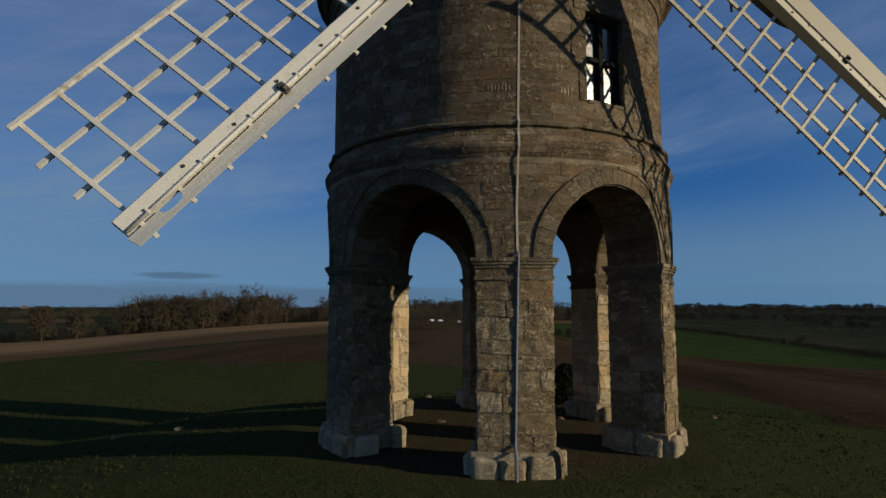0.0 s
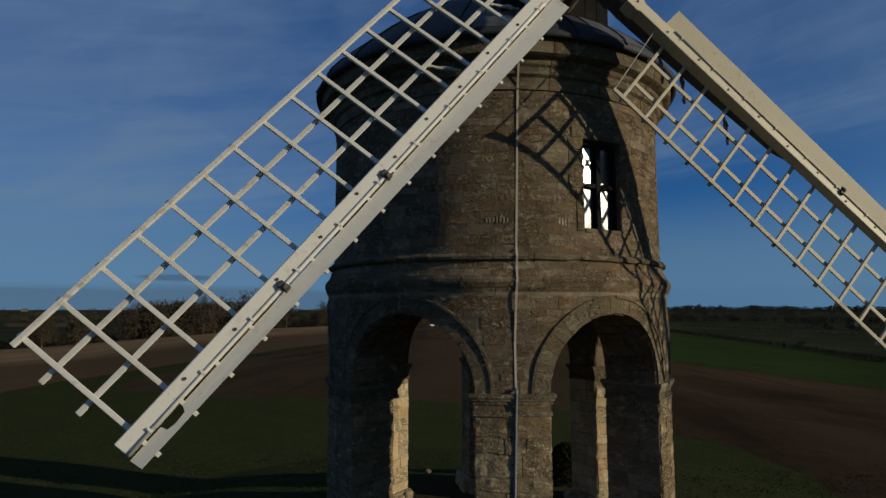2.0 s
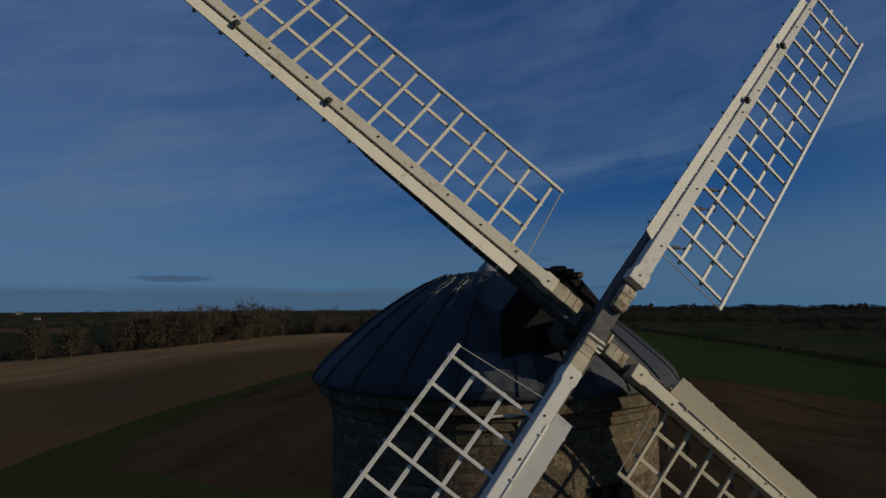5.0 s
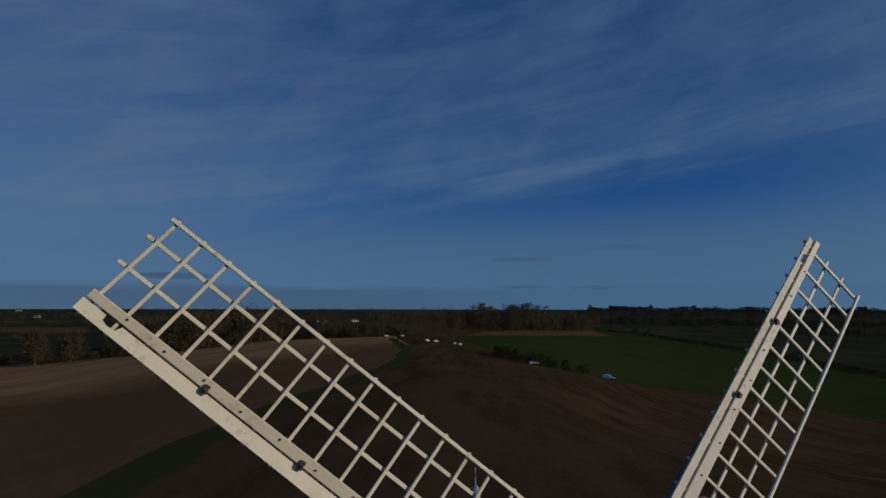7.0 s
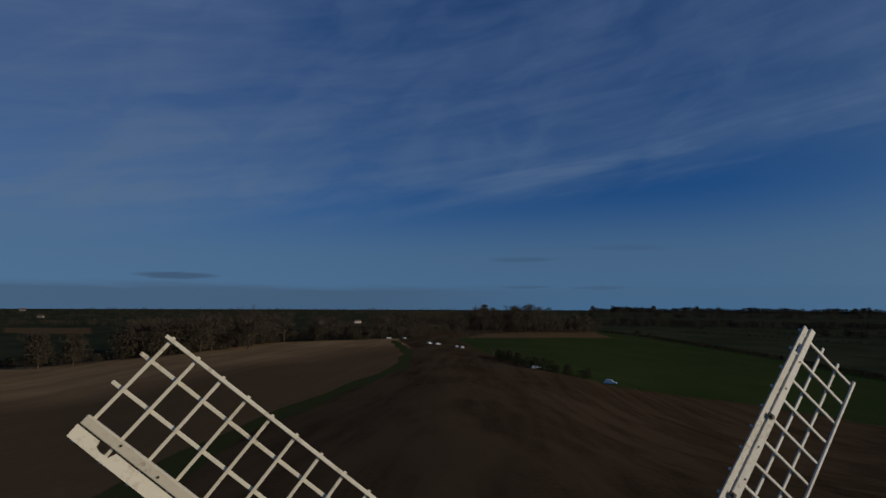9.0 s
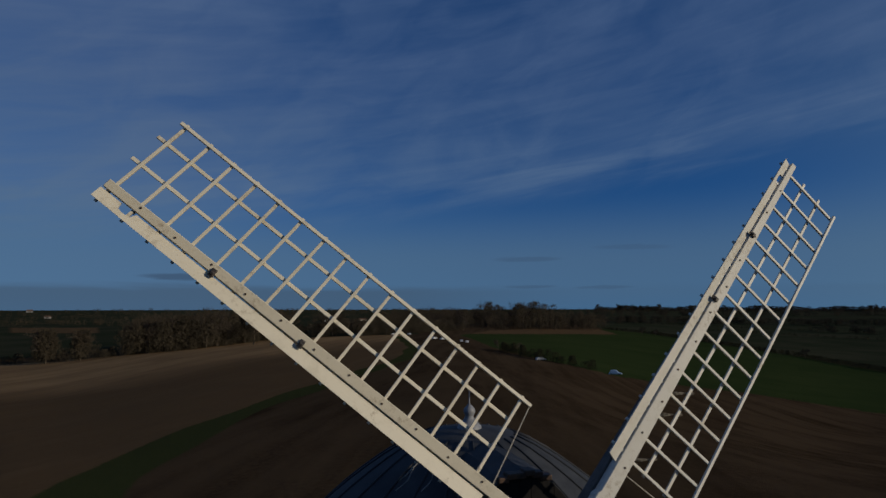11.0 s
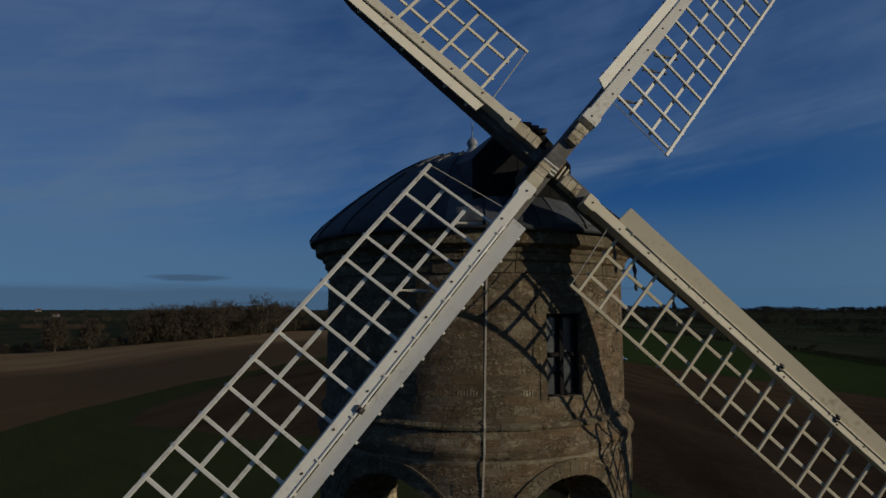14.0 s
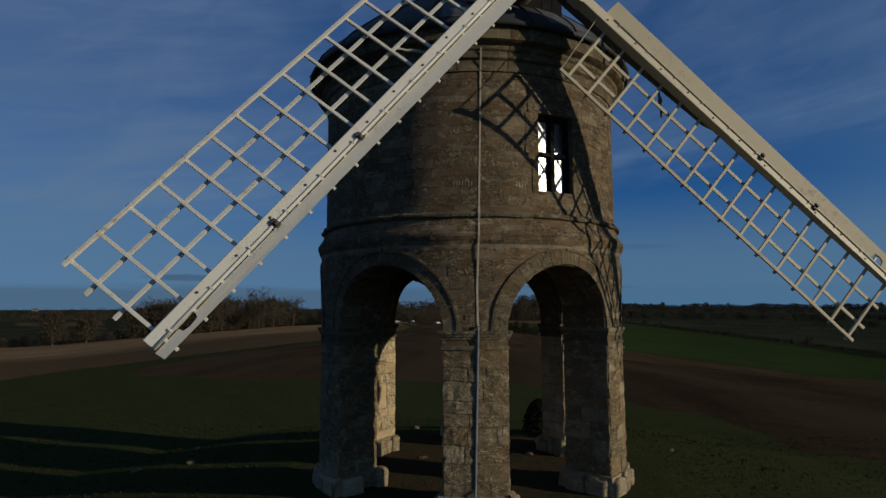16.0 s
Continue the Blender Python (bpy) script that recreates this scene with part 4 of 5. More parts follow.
def build_cap():
    bm = bmesh.new()
    lathe(bm, [(3.3, 8.86)] + DOME, 96)
    dome = part("cap_roof", bm, LEAD, mill, "shallow domed cap covered with dark lead sheet", smooth=True)
    for k in range(24):
        phi = 21.6 + k * 360 / 24
        bm = bmesh.new()
        tube(bm, [on_wall(phi, z + 0.012, r) for r, z in DOME[1:-2]], 0.024, 8)
        part("lead_roll", bm, DARK_LEAD, dome, "dark rounded lead roll", smooth=True)
    bm = bmesh.new()
    lathe(bm, [(0.29, 11.0), (0.27, 11.12), (0.21, 11.20), (0.13, 11.27), (0.095, 11.34), (0.11, 11.38), (0.135, 11.44), (0.125, 11.51), (0.07, 11.57), (0.035, 11.60), (0.016, 11.62), (0.013, 11.96), (0.002, 11.98)], 24)
    part("finial", bm, FINIAL, mill, "lead ball finial with a spike", smooth=True)

    # gabled hood over the windshaft, from near the crown to the eave
    ahead, side = Vector((math.sin(radians(AXLE_AZ)), -math.cos(radians(AXLE_AZ)), 0)), SIDE
    bm = bmesh.new()

    def at(f, s, z):
        return bm.verts.new(ahead * f + side * s + Vector((0, 0, z)))

    secs = []
    for f, half, wall_top, ridge in ((0.3, 0.55, 10.85, 11.02), (1.6, 0.95, 10.45, 10.98), (3.15, 1.0, 10.22, 10.95)):
        secs.append([at(f, -half, 9.0), at(f, -half, wall_top), at(f, -half * 0.45, ridge - 0.13), at(f, 0, ridge), at(f, half * 0.45, ridge - 0.13), at(f, half, wall_top), at(f, half, 9.0)])
    for a, b in zip(secs, secs[1:]):
        for k in range(6):
            bm.faces.new((a[k], a[k + 1], b[k + 1], b[k]))
    bm.faces.new(secs[-1])
    bm.faces.new(secs[0][::-1])
    bmesh.ops.recalc_face_normals(bm, faces=bm.faces)
    hood = part("dormer", bm, LEAD, mill, "dark lead-covered hood over the windshaft")

    def gable(s):
        return float(np.interp(abs(s), (0, 0.45, 1.0), (10.95, 10.82, 10.22))) - 0.03

    for k in range(9):
        bm = bmesh.new()
        lo, hi = -0.99 + k * 0.22, -0.985 + (k + 1) * 0.22 - 0.012
        f0 = 3.165 + 0.006 * (k % 3)
        slab(bm, [[ahead * f + side * lo + Vector((0, 0, 9.05)), ahead * f + side * hi + Vector((0, 0, 9.05)), ahead * f + side * hi + Vector((0, 0, gable(hi))), ahead * f + side * lo + Vector((0, 0, gable(lo)))] for f in (f0 - 0.03, f0 + 0.02)])
        # the shade on this gable is put into the board colour
        part("board", bm, DARK_SHADE_WOOD, hood)
    # ragged lead edge over the front of the hood
    for k in range(6):
        bm = bmesh.new()
        s = -0.42 + 0.16 * k
        m = Matrix.Translation(ahead * 3.16 + side * s + Vector((0, 0, 10.93 - 0.22 * abs(s) + 0.02 * math.sin(k * 2.3)))) @ Matrix.Rotation(radians(AXLE_AZ + 5 * math.sin(k)), 4, "Z")
        box(bm, m, (0.2, 0.22 + 0.05 * math.sin(k * 3), 0.10), 0.02)
        part("ridge_capping", bm, IRON, hood, "ragged dark ridge capping")
    # pale flashing below the hood, dressed down over the dome
    for p0, p1, r0 in ((-25, -9, 3.2), (7, 24, 3.1)):
        bm = bmesh.new()
        grid = [[bm.verts.new(on_wall(AXLE_AZ + p0 + (p1 - p0) * j / 8, dome_z(r) + 0.018 + 0.006 * math.sin(j * 2.2 + i), r)) for i, r in enumerate(np.linspace(r0 + 0.05 * math.sin(j), 3.77, 6).tolist())] for j in range(9)]
        for a, b in zip(grid, grid[1:]):
            for i in range(5):
                bm.faces.new((a[i], a[i + 1], b[i + 1], b[i]))
        bmesh.ops.recalc_face_normals(bm, faces=bm.faces)
        ob = part("flashing", bm, PALE_LEAD, mill, "pale lead flashing on the cap")
        ob.modifiers.new("thick", "SOLIDIFY").thickness = 0.012
    # streaks of droppings by the finial
    for k, phi in enumerate((-37, -20, -34)):
        bm = bmesh.new()
        pts = []
        for j in range(9):
            r = 1.15 + 0.13 * j + 0.08 * k
            pts.append(on_wall(phi + 1.5 * math.sin(j * 1.3), dome_z(r) + 0.004, r))
        tube(bm, pts, [0.006 + 0.014 * abs(math.sin(j * 1.9 + k)) for j in range(9)], 5)
        part("dropping_streak", bm, DROPPING, dome, "grey streak of bird droppings")
    # windshaft and poll end
    bm = bmesh.new()
    tube(bm, [HUB - FORE * 2.6, HUB - FORE * 0.5], 0.26, 20)
    part("windshaft", bm, OAK, mill, "oak windshaft")
    bm = bmesh.new()
    beam(bm, HUB - FORE * 0.55, HUB + FORE * 0.02, SIDE * math.cos(radians(48.8)) + RISEN * math.sin(radians(48.8)), 0.42, 0.42, 0.03)
    part("poll_end", bm, IRON, mill, "cast iron poll end holding the stocks")


build_cap()


# ---- sails ----
def build_sail(angle, front, gap, far, edge, hem, hem_n, first, step, tips, board_in, cleats, uplongs, rail, straps, foot, coat, words):
    """One sail. r runs along the arm, s clockwise across it, n forwards; pairs hold near the hub and at the tip."""
    c, s_ = math.cos(radians(angle)), math.sin(radians(angle))
    arm, cross = SIDE * c + RISEN * s_, SIDE * s_ - RISEN * c
    rnd = random.Random(int(angle * 10) % 97)

    def along_arm(pair, r):
        return pair[0] + (pair[1] - pair[0]) * (r - 1.6) / 7.3

    def at(r, s, n=0.0):
        return HUB + arm * r + cross * s + FORE * n

    def face(r):
        return along_arm(front, r)

    def lattice(r, s):
        """The middle plane of the lattice: from the back of the whip out to the hemlath."""
        root, rim = face(r) - along_arm((0.175, 0.10), r), along_arm(hem_n, r) - 0.04
        return root + (rim - root) * s / along_arm(hem, r)

    last = first + 15 * step
    # the whip: flush in front, deep behind near the hub and thin at the tip, a little swollen at its foot
    bm = bmesh.new()
    rings = []
    for r, swell, d in ((0.86, 0.025, 0.24), (1.06, 0.03, 0.24), (1.12, 0.0, 0.23), (3.0, 0.0, 0.20), (6.0, 0.0, 0.16), (tips[0], -0.005, 0.11)):
        lo, hi, n = along_arm(gap, r) - swell, along_arm(far, r) + swell, face(r)
        rings.append([at(r, lo, n), at(r, hi, n), at(r, hi, n - d), at(r, lo, n - d)])
    slab(bm, rings, 0.01)
    sail = part("sail", bm, coat, mill, words)
    # the leading board, its outer edge turned a little forwards
    outline = [(board_in, 0.0), (tips[1], 0.0), (tips[1] + 0.02, 1.0), (tips[1] - 0.36, 1.0), (tips[1] - 0.38, 0.55), (tips[1] - 0.47, 0.42), (tips[1] - 0.60, 0.50), (tips[1] - 0.64, 1.0), (board_in - 0.03, 1.0)]
    steps = []
    for (r0, f0), (r1, f1) in zip(outline, outline[1:] + outline[:1]):
        cuts = 10 if abs(r1 - r0) > 3 else 1
        for k in range(cuts):
            steps.append((r0 + (r1 - r0) * k / cuts, f0 + (f1 - f0) * k / cuts + (rnd.uniform(-0.012, 0.012) if cuts > 1 and k else 0)))
    bm = bmesh.new()
    fronts, backs = [], []
    for r, f in steps:
        s = along_arm(edge, r) + (along_arm(gap, r) - 0.022 - along_arm(edge, r)) * f
        n = face(r) + 0.035 - 0.07 * f
        fronts.append(bm.verts.new(at(r, s, n)))
        backs.append(bm.verts.new(at(r, s, n - 0.035)))
    bm.faces.new(fronts)
    bm.faces.new(backs[::-1])
    for k in range(len(steps)):
        j = (k + 1) % len(steps)
        bm.faces.new((fronts[k], backs[k], backs[j], fronts[j]))
    bmesh.ops.recalc_face_normals(bm, faces=bm.faces)
    part("leading_board", bm, coat, sail, "solid painted leading board")
    # the stock behind the whip, deep by the hub
    bm = bmesh.new()
    slab(bm, [[at(r, -0.14, face(r) - up), at(r, 0.15, face(r) - up), at(r, 0.15, face(r) - up - d), at(r, -0.14, face(r) - up - d)]
              for r, up, d in ((0.0, 0.16, 0.30), (0.84, 0.17, 0.30), (0.88, 0.20, 0.28), (2.4, 0.20, 0.22), (4.3, 0.175, 0.12), (4.5, 0.17, 0.04))], 0.012)
    part("stock_arm", bm, GREY_OAK, sail, "dark grey weathered timber stock")
    # the painted foot of the whip on the stock, its coat flaking
    bm = bmesh.new()
    rings = []
    for r, wide, down in ((0.34, 0.100, 0.05), (0.44, 0.112, 0.03), (0.56, 0.104, 0.035), (0.68, 0.118, 0.025), (foot, 0.112, 0.03)):
        n, mid = face(r) - down, 0.5 * (along_arm(gap, r) + along_arm(far, r))
        rings.append([at(r, mid - wide, n), at(r, mid + wide, n), at(r, mid + wide, n - 0.15), at(r, mid - wide, n - 0.15)])
    slab(bm, rings, 0.01)
    part("stock_foot", bm, WORN, sail, "flaking cream paint over rusty timber")
    for r in (0.46, 0.60):
        bm = bmesh.new()
        mid = 0.5 * (along_arm(gap, r) + along_arm(far, r))
        beam(bm, at(r, mid - 0.118, face(r) - 0.079), at(r + 0.008, mid + 0.118, face(r) - 0.079), arm, 0.012, 0.10, 0.003)
        part("stock_band", bm, IRON, sail, "rusty iron band")
    for k in range(straps):
        r = 0.255 + 0.075 * k
        bm = bmesh.new()
        beam(bm, at(r, -0.15, face(r) - 0.135), at(r + 0.012, 0.16, face(r) - 0.135), arm, 0.035, 0.07, 0.008)
        part("stock_strap", bm, coat, sail, "pale painted iron strap")
    # the outer edge of the lattice, lying over the bars
    flat = (cross * along_arm(hem, 5) + FORE * (hem_n[0] - front[0])).normalized()
    bm = bmesh.new()
    beam(bm, at(first - 0.19, along_arm(hem, first) - 0.01, along_arm(hem_n, first)), at(last + 0.10, along_arm(hem, last) - 0.01, along_arm(hem_n, last)), flat, 0.06, 0.04, 0.006)
    part("hemlath", bm, coat, sail)
    # the uplongs run behind the bars
    for share in uplongs:
        bm = bmesh.new()
        r0, r1 = first - 0.05, last + 0.20
        s0, s1 = share * along_arm(hem, r0), share * along_arm(hem, r1)
        beam(bm, at(r0, s0, lattice(r0, s0) - 0.052), at(r1, s1, lattice(r1, s1) - 0.052), flat, 0.06, 0.028, 0.004)
        part("uplong", bm, coat, sail)
    for k in range(16):
        r = first + step * k
        h = along_arm(hem, r)
        bm = bmesh.new()
        lean = rnd.uniform(-0.008, 0.008)
        beam(bm, at(r, -0.02, lattice(r, -0.02)), at(r + lean, h + 0.045, lattice(r, h + 0.045)), arm, 0.05, 0.042, 0.005)
        out = along_arm(edge, r) - 0.035
        if board_in + 0.05 < r < tips[1] - 0.05:
            beam(bm, at(r, out, face(r) - 0.025), at(r, 0.03, face(r) - 0.06), arm, 0.045, 0.035, 0.005)
        part("sail_bar", bm, coat, sail)
    for r in cleats:
        bm = bmesh.new()
        g = along_arm(gap, r)
        beam(bm, at(r, g - 0.05, face(r) + 0.02), at(r + 0.01, g + 0.085, face(r) + 0.02), arm, 0.085, 0.04, 0.012)
        beam(bm, at(r + 0.005, g - 0.02, face(r) + 0.03), at(r + 0.005, g + 0.03, face(r) + 0.055), arm, 0.055, 0.045, 0.012)
        part("cleat", bm, GREY_IRON, sail, "dark grey iron cleat")
    for k in range(12):
        r = 1.0 + 0.66 * k
        bm = bmesh.new()
        mid = along_arm(gap, r) + (along_arm(far, r) - along_arm(gap, r)) * (0.62 if k % 2 else 0.45)
        tube(bm, [at(r, mid, face(r) - 0.005), at(r, mid, face(r) + 0.012)], 0.018, 8)
        part("bolt", bm, IRON, sail)
    if rail:
        # a round batten along the edge of the whip, held by small clips
        bm = bmesh.new()
        tube(bm, [at(r, along_arm(gap, r) + 0.022, face(r) + 0.004) for r in np.linspace(1.75, tips[0] - 0.02, 10).tolist()], 0.022, 8)
        part("batten", bm, coat, sail, smooth=True)
        for k in range(11):
            r = 1.9 + 0.69 * k
            bm = bmesh.new()
            beam(bm, at(r, along_arm(gap, r) - 0.004, face(r) + 0.022), at(r, along_arm(gap, r) + 0.06, face(r) + 0.022), arm, 0.026, 0.012, 0.003)
            part("batten_clip", bm, coat, sail)
    bm = bmesh.new()
    tube(bm, [at(first - 0.17, along_arm(hem, first), along_arm(hem_n, first)), at(first - 0.28, 0.12, face(first) - 0.06)], 0.010, 5)
    part("stay_wire", bm, ROPE, sail)
    # rags of old sail cord caught on the inner bays
    for bay in {49.0: (0, 2, 3), -40.7: (0, 1, 3), -130.33: (0, 3)}.get(angle, ()):
        bm = bmesh.new()
        r0 = first + step * (bay + 0.10)
        pts = [at(r0 + step * 0.085 * k, 0.24 + 0.05 * k + rnd.uniform(-0.006, 0.006), lattice(r0, 0.5) - 0.09 - 0.01 * math.sin(k * 1.7)) for k in range(9)]
        tube(bm, pts, [0.014 + 0.014 * rnd.random() + 0.012 * (k in (2, 3, 7)) for k in range(9)], 6)
        part("sail_cord", bm, ROPE if angle == -130.33 else RAG, sail, "rag of old cord caught on the lattice")
    return sail


WHITE_SAIL, CREAM_SAIL = (PAINT, "white painted lattice sail with a stained leading board"), (CREAM, "aged cream lattice sail with a solid leading board")
build_sail(49.0, (0.32, 0.12), (-0.095, -0.05), (0.15, 0.08), (-0.31, -0.23), (1.565, 1.465), (0.03, -0.10), 1.87, 0.465, (9.05, 8.97), 1.68, (5.23, 6.92), (0.36, 0.69), False, 0, 0.75, *WHITE_SAIL)
build_sail(-130.33, (0.43, 0.41), (-0.035, -0.045), (0.165, 0.15), (-0.30, -0.21), (1.52, 1.555), (0.0, 0.15), 1.735, 0.479, (9.09, 9.09), 1.54, (5.21, 6.95), (0.40, 0.71), True, 3, 0.88, *WHITE_SAIL)
build_sail(140.58, (0.05, 0.12), (0.0, 0.02), (0.19, 0.17), (-0.25, -0.18), (1.62, 1.56), (-0.25, -0.12), 1.745, 0.470, (8.88, 8.88), 1.55, (5.16, 6.84), (0.41, 0.74), False, 0, 0.88, *CREAM_SAIL)
build_sail(-40.7, (0.0, -0.21), (0.0, 0.0), (0.20, 0.16), (-0.325, -0.29), (1.43, 1.40), (-0.25, -0.58), 1.77, 0.479, (9.05, 9.0), 1.59, (5.47, 6.87), (0.37, 0.71), True, 2, 0.70, OCHRE, "weathered ochre lattice sail with a solid leading board")

# ---- lightning conductor ----
def down_wall(z, r):
    """A place on the conductor's line, which leans a little from the eave to the foot."""
    return on_wall(float(np.interp(z, (0.3, 1.5, 3.2, 4.0, 5.5, 8.0), (4.4, 4.9, 5.6, 5.5, 6.4, 7.3))), z, r)


def strip(bm, pts, wide, deep):
    """A flat strip bent along a line."""
    for a, b in zip(pts, pts[1:]):
        beam(bm, a, b, Vector((1, 0.11, 0)), wide, deep, 0.001)


bm = bmesh.new()
strip(bm, [down_wall(z, r) for z, r in ((8.50, 3.52), (8.33, 3.46), (8.1, 3.385), (6.6, 3.372), (5.5, 3.375), (5.36, 3.485), (5.2, 3.445), (5.05, 3.545), (4.94, 3.56), (4.82, 3.515), (4.0, 3.476), (3.3, 3.478))], 0.034, 0.012)
part("conductor_tape", bm, TAPE, mill, "pale lightning conductor strip")
bm = bmesh.new()
tube(bm, [down_wall(z, r) for z, r in ((3.32, 3.50), (3.24, 3.55), (3.1, 3.525), (2.95, 3.50), (2.0, 3.487), (0.5, 3.49), (0.40, 3.56), (0.30, 3.68), (-0.1, 3.71))], 0.023, 8)
part("conductor_sleeve", bm, PIPE, mill, "grey conductor sleeve down the pier")
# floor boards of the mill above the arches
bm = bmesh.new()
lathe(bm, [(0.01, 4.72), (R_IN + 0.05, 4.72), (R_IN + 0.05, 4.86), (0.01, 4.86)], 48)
part("mill_floor", bm, DARK_SHADE_WOOD, mill, "dark boarded floor over the arches")
build_masonry()
# worn pale carving on two stones of the drum
rnd = random.Random(3)
for phi0, z0, count in ((-1.6, 5.95, 7), (18.6, 5.93, 4)):
    for k in range(count):
        bm = bmesh.new()
        phi = phi0 + k * 0.95
        tall = rnd.uniform(0.07, 0.12)
        m = Matrix.Translation(on_wall(phi, z0 + rnd.uniform(-0.01, 0.01), R_DRUM + 0.004)) @ Matrix.Rotation(radians(phi), 4, "Z") @ Matrix.Rotation(rnd.uniform(-0.12, 0.12), 4, "Y")
        box(bm, m, (rnd.uniform(0.018, 0.034), 0.012, tall), 0.004)
        part("carved_mark", bm, PLINTH, drum, "pale worn carved mark")


# ---- trees, hedges and woods ----
def tree_shape(seed, height, spread, twigs, levels=4, sides=4):
    """Vertices and faces of a bare tree: a tapered trunk, limbs, branches and a haze of twigs."""
    rnd = random.Random(seed)
    verts, faces = [], []

    def limb(a, b, r0, r1):
        z = (b - a).normalized()
        x = z.orthogonal().normalized()
        y = z.cross(x)
        k = len(verts)
        for p, r in ((a, r0), (b, r1)):
            for s in range(sides):
                t = 2 * math.pi * s / sides
                verts.append(p + (x * math.cos(t) + y * math.sin(t)) * r)
        for s in range(sides):
            faces.append((k + s, k + (s + 1) % sides, k + sides + (s + 1) % sides, k + sides + s))

    def grow(a, way, length, r, level):
        p, steps = a, 2 if level else 4
        for j in range(steps):
            way = (way + Vector((rnd.uniform(-1, 1), rnd.uniform(-1, 1), rnd.uniform(-0.3, 0.7))) * (0.10 if level == 0 else 0.22)).normalized()
            q = p + way * length / steps
            limb(p, q, r * (1 - 0.35 * j / steps), r * (1 - 0.35 * (j + 1) / steps))
            if level < levels and (level > 0 or j >= 1):
                for _ in range(2 if level else 3):
                    side = Vector((rnd.gauss(0, 1), rnd.gauss(0, 1), rnd.uniform(-0.2, 0.9)))
                    side = (side - way * side.dot(way)).normalized()
                    grow(q, (way * rnd.uniform(0.3, 0.9) + side * spread).normalized(), length * rnd.uniform(0.42, 0.62), r * 0.5, level + 1)
            p = q
        if level >= levels - 1:
            for _ in range(twigs):
                d = (way + Vector((rnd.gauss(0, 0.6), rnd.gauss(0, 0.6), rnd.gauss(0.1, 0.5)))).normalized()
                l = rnd.uniform(0.6, 1.5) * height / 18
                s = d.orthogonal().normalized() * 0.03 * height / 14
                o = a.lerp(p, rnd.random())
                k = len(verts)
                verts.extend((o - s, o + s, o + d * l))
                faces.append((k, k + 1, k + 2))

    grow(Vector((0, 0, -0.3)), Vector((0, 0, 1)), height * 0.52, height * 0.02, 0)
    top = max(v.z for v in verts)
    return [v * (height / top) for v in verts], faces


SHAPES = [tree_shape(11, 18, 0.8, 3, 4), tree_shape(23, 16, 1.0, 3, 4), tree_shape(37, 20, 0.7, 3, 4), tree_shape(41, 14, 1.1, 3, 4)]
LIGHT = [tree_shape(53, 17, 0.9, 5, 3, 3), tree_shape(67, 15, 1.0, 5, 3, 3), tree_shape(71, 19, 0.8, 5, 3, 3)]


def make_tree(n):
    vs, fs = SHAPES[n]
    trunk = [f for f in fs if len(f) == 4]
    crown = [f for f in fs if len(f) == 3]
    top = tagged(new("tree"), "tall bare winter tree beside the field", "tree", "trees along the wood edge")
    raw("trunk", vs, trunk, BARK, top, "bare trunk and limbs")
    used = sorted({i for f in crown for i in f})
    back = {v: i for i, v in enumerate(used)}
    raw("crown", [vs[i] for i in used], [tuple(back[i] for i in f) for f in crown], TWIG, top, "leafless crown of fine twigs")
    return top


def stand(x, y, scale, turn):
    return Matrix.Translation((x, y, land_at(x, y) - 0.2)) @ Matrix.Rotation(turn, 4, "Z") @ Matrix.Scale(scale, 4)


def along(line, step, rnd, jitter):
    for (x0, y0), (x1, y1) in zip(line, line[1:]):
        n = max(1, int(math.hypot(x1 - x0, y1 - y0) / step))
        for k in range(n):
            f = (k + rnd.random()) / n
            yield x0 + (x1 - x0) * f + rnd.gauss(0, jitter), y0 + (y1 - y0) * f + rnd.gauss(0, jitter)


def joined_trees(name, spots, label, category="wood"):
    """Many far trees in one mesh: spots of x, y, scale."""
    vs, fs, n = [], [], 0
    rnd = random.Random(len(spots))
    for x, y, scale in spots:
        shape, faces = LIGHT[rnd.randrange(3)]
        pts = np.array([v[:] for v in shape])
        t = rnd.uniform(0, 6.28)
        c, s = math.cos(t) * scale, math.sin(t) * scale
        z = land_at(x, y) - 0.3
        vs.append(np.stack([pts[:, 0] * c - pts[:, 1] * s + x, pts[:, 0] * s + pts[:, 1] * c + y, pts[:, 2] * scale + z], -1))
        fs += [tuple(i + n for i in f) for f in faces]
        n += len(pts)
    ob = raw(name, np.concatenate(vs).tolist(), fs, TWIG)
    return tagged(ob, label, category, kind="stuff")


def bushes(name, spots, label, material, rnd, category="hedge", leaves=150, fine=1.0):
    """A ragged mass of small leaf and twig clumps: spots of x, y, half width, height."""
    vs, fs = [], []
    for x, y, half, high in spots:
        z = land_at(x, y)
        for _ in range(leaves):
            a, r, h = rnd.uniform(0, 6.28), half * math.sqrt(rnd.random()), high * rnd.random() ** 0.8
            r *= 1 - 0.55 * (h / high) ** 2
            p = Vector((x + r * math.cos(a), y + r * math.sin(a), z + h))
            d = Vector((rnd.gauss(0, 1), rnd.gauss(0, 1), rnd.gauss(0.3, 0.8))).normalized()
            e = d.orthogonal().normalized()
            size = rnd.uniform(0.06, 0.15) * high * fine
            k = len(vs)
            vs += [p - d * size - e * size * 0.35, p + e * size * 0.6, p + d * size, p - e * size * 0.5]
            fs.append((k, k + 1, k + 2, k + 3))
    return tagged(raw(name, vs, fs, material), label, category, kind="stuff")


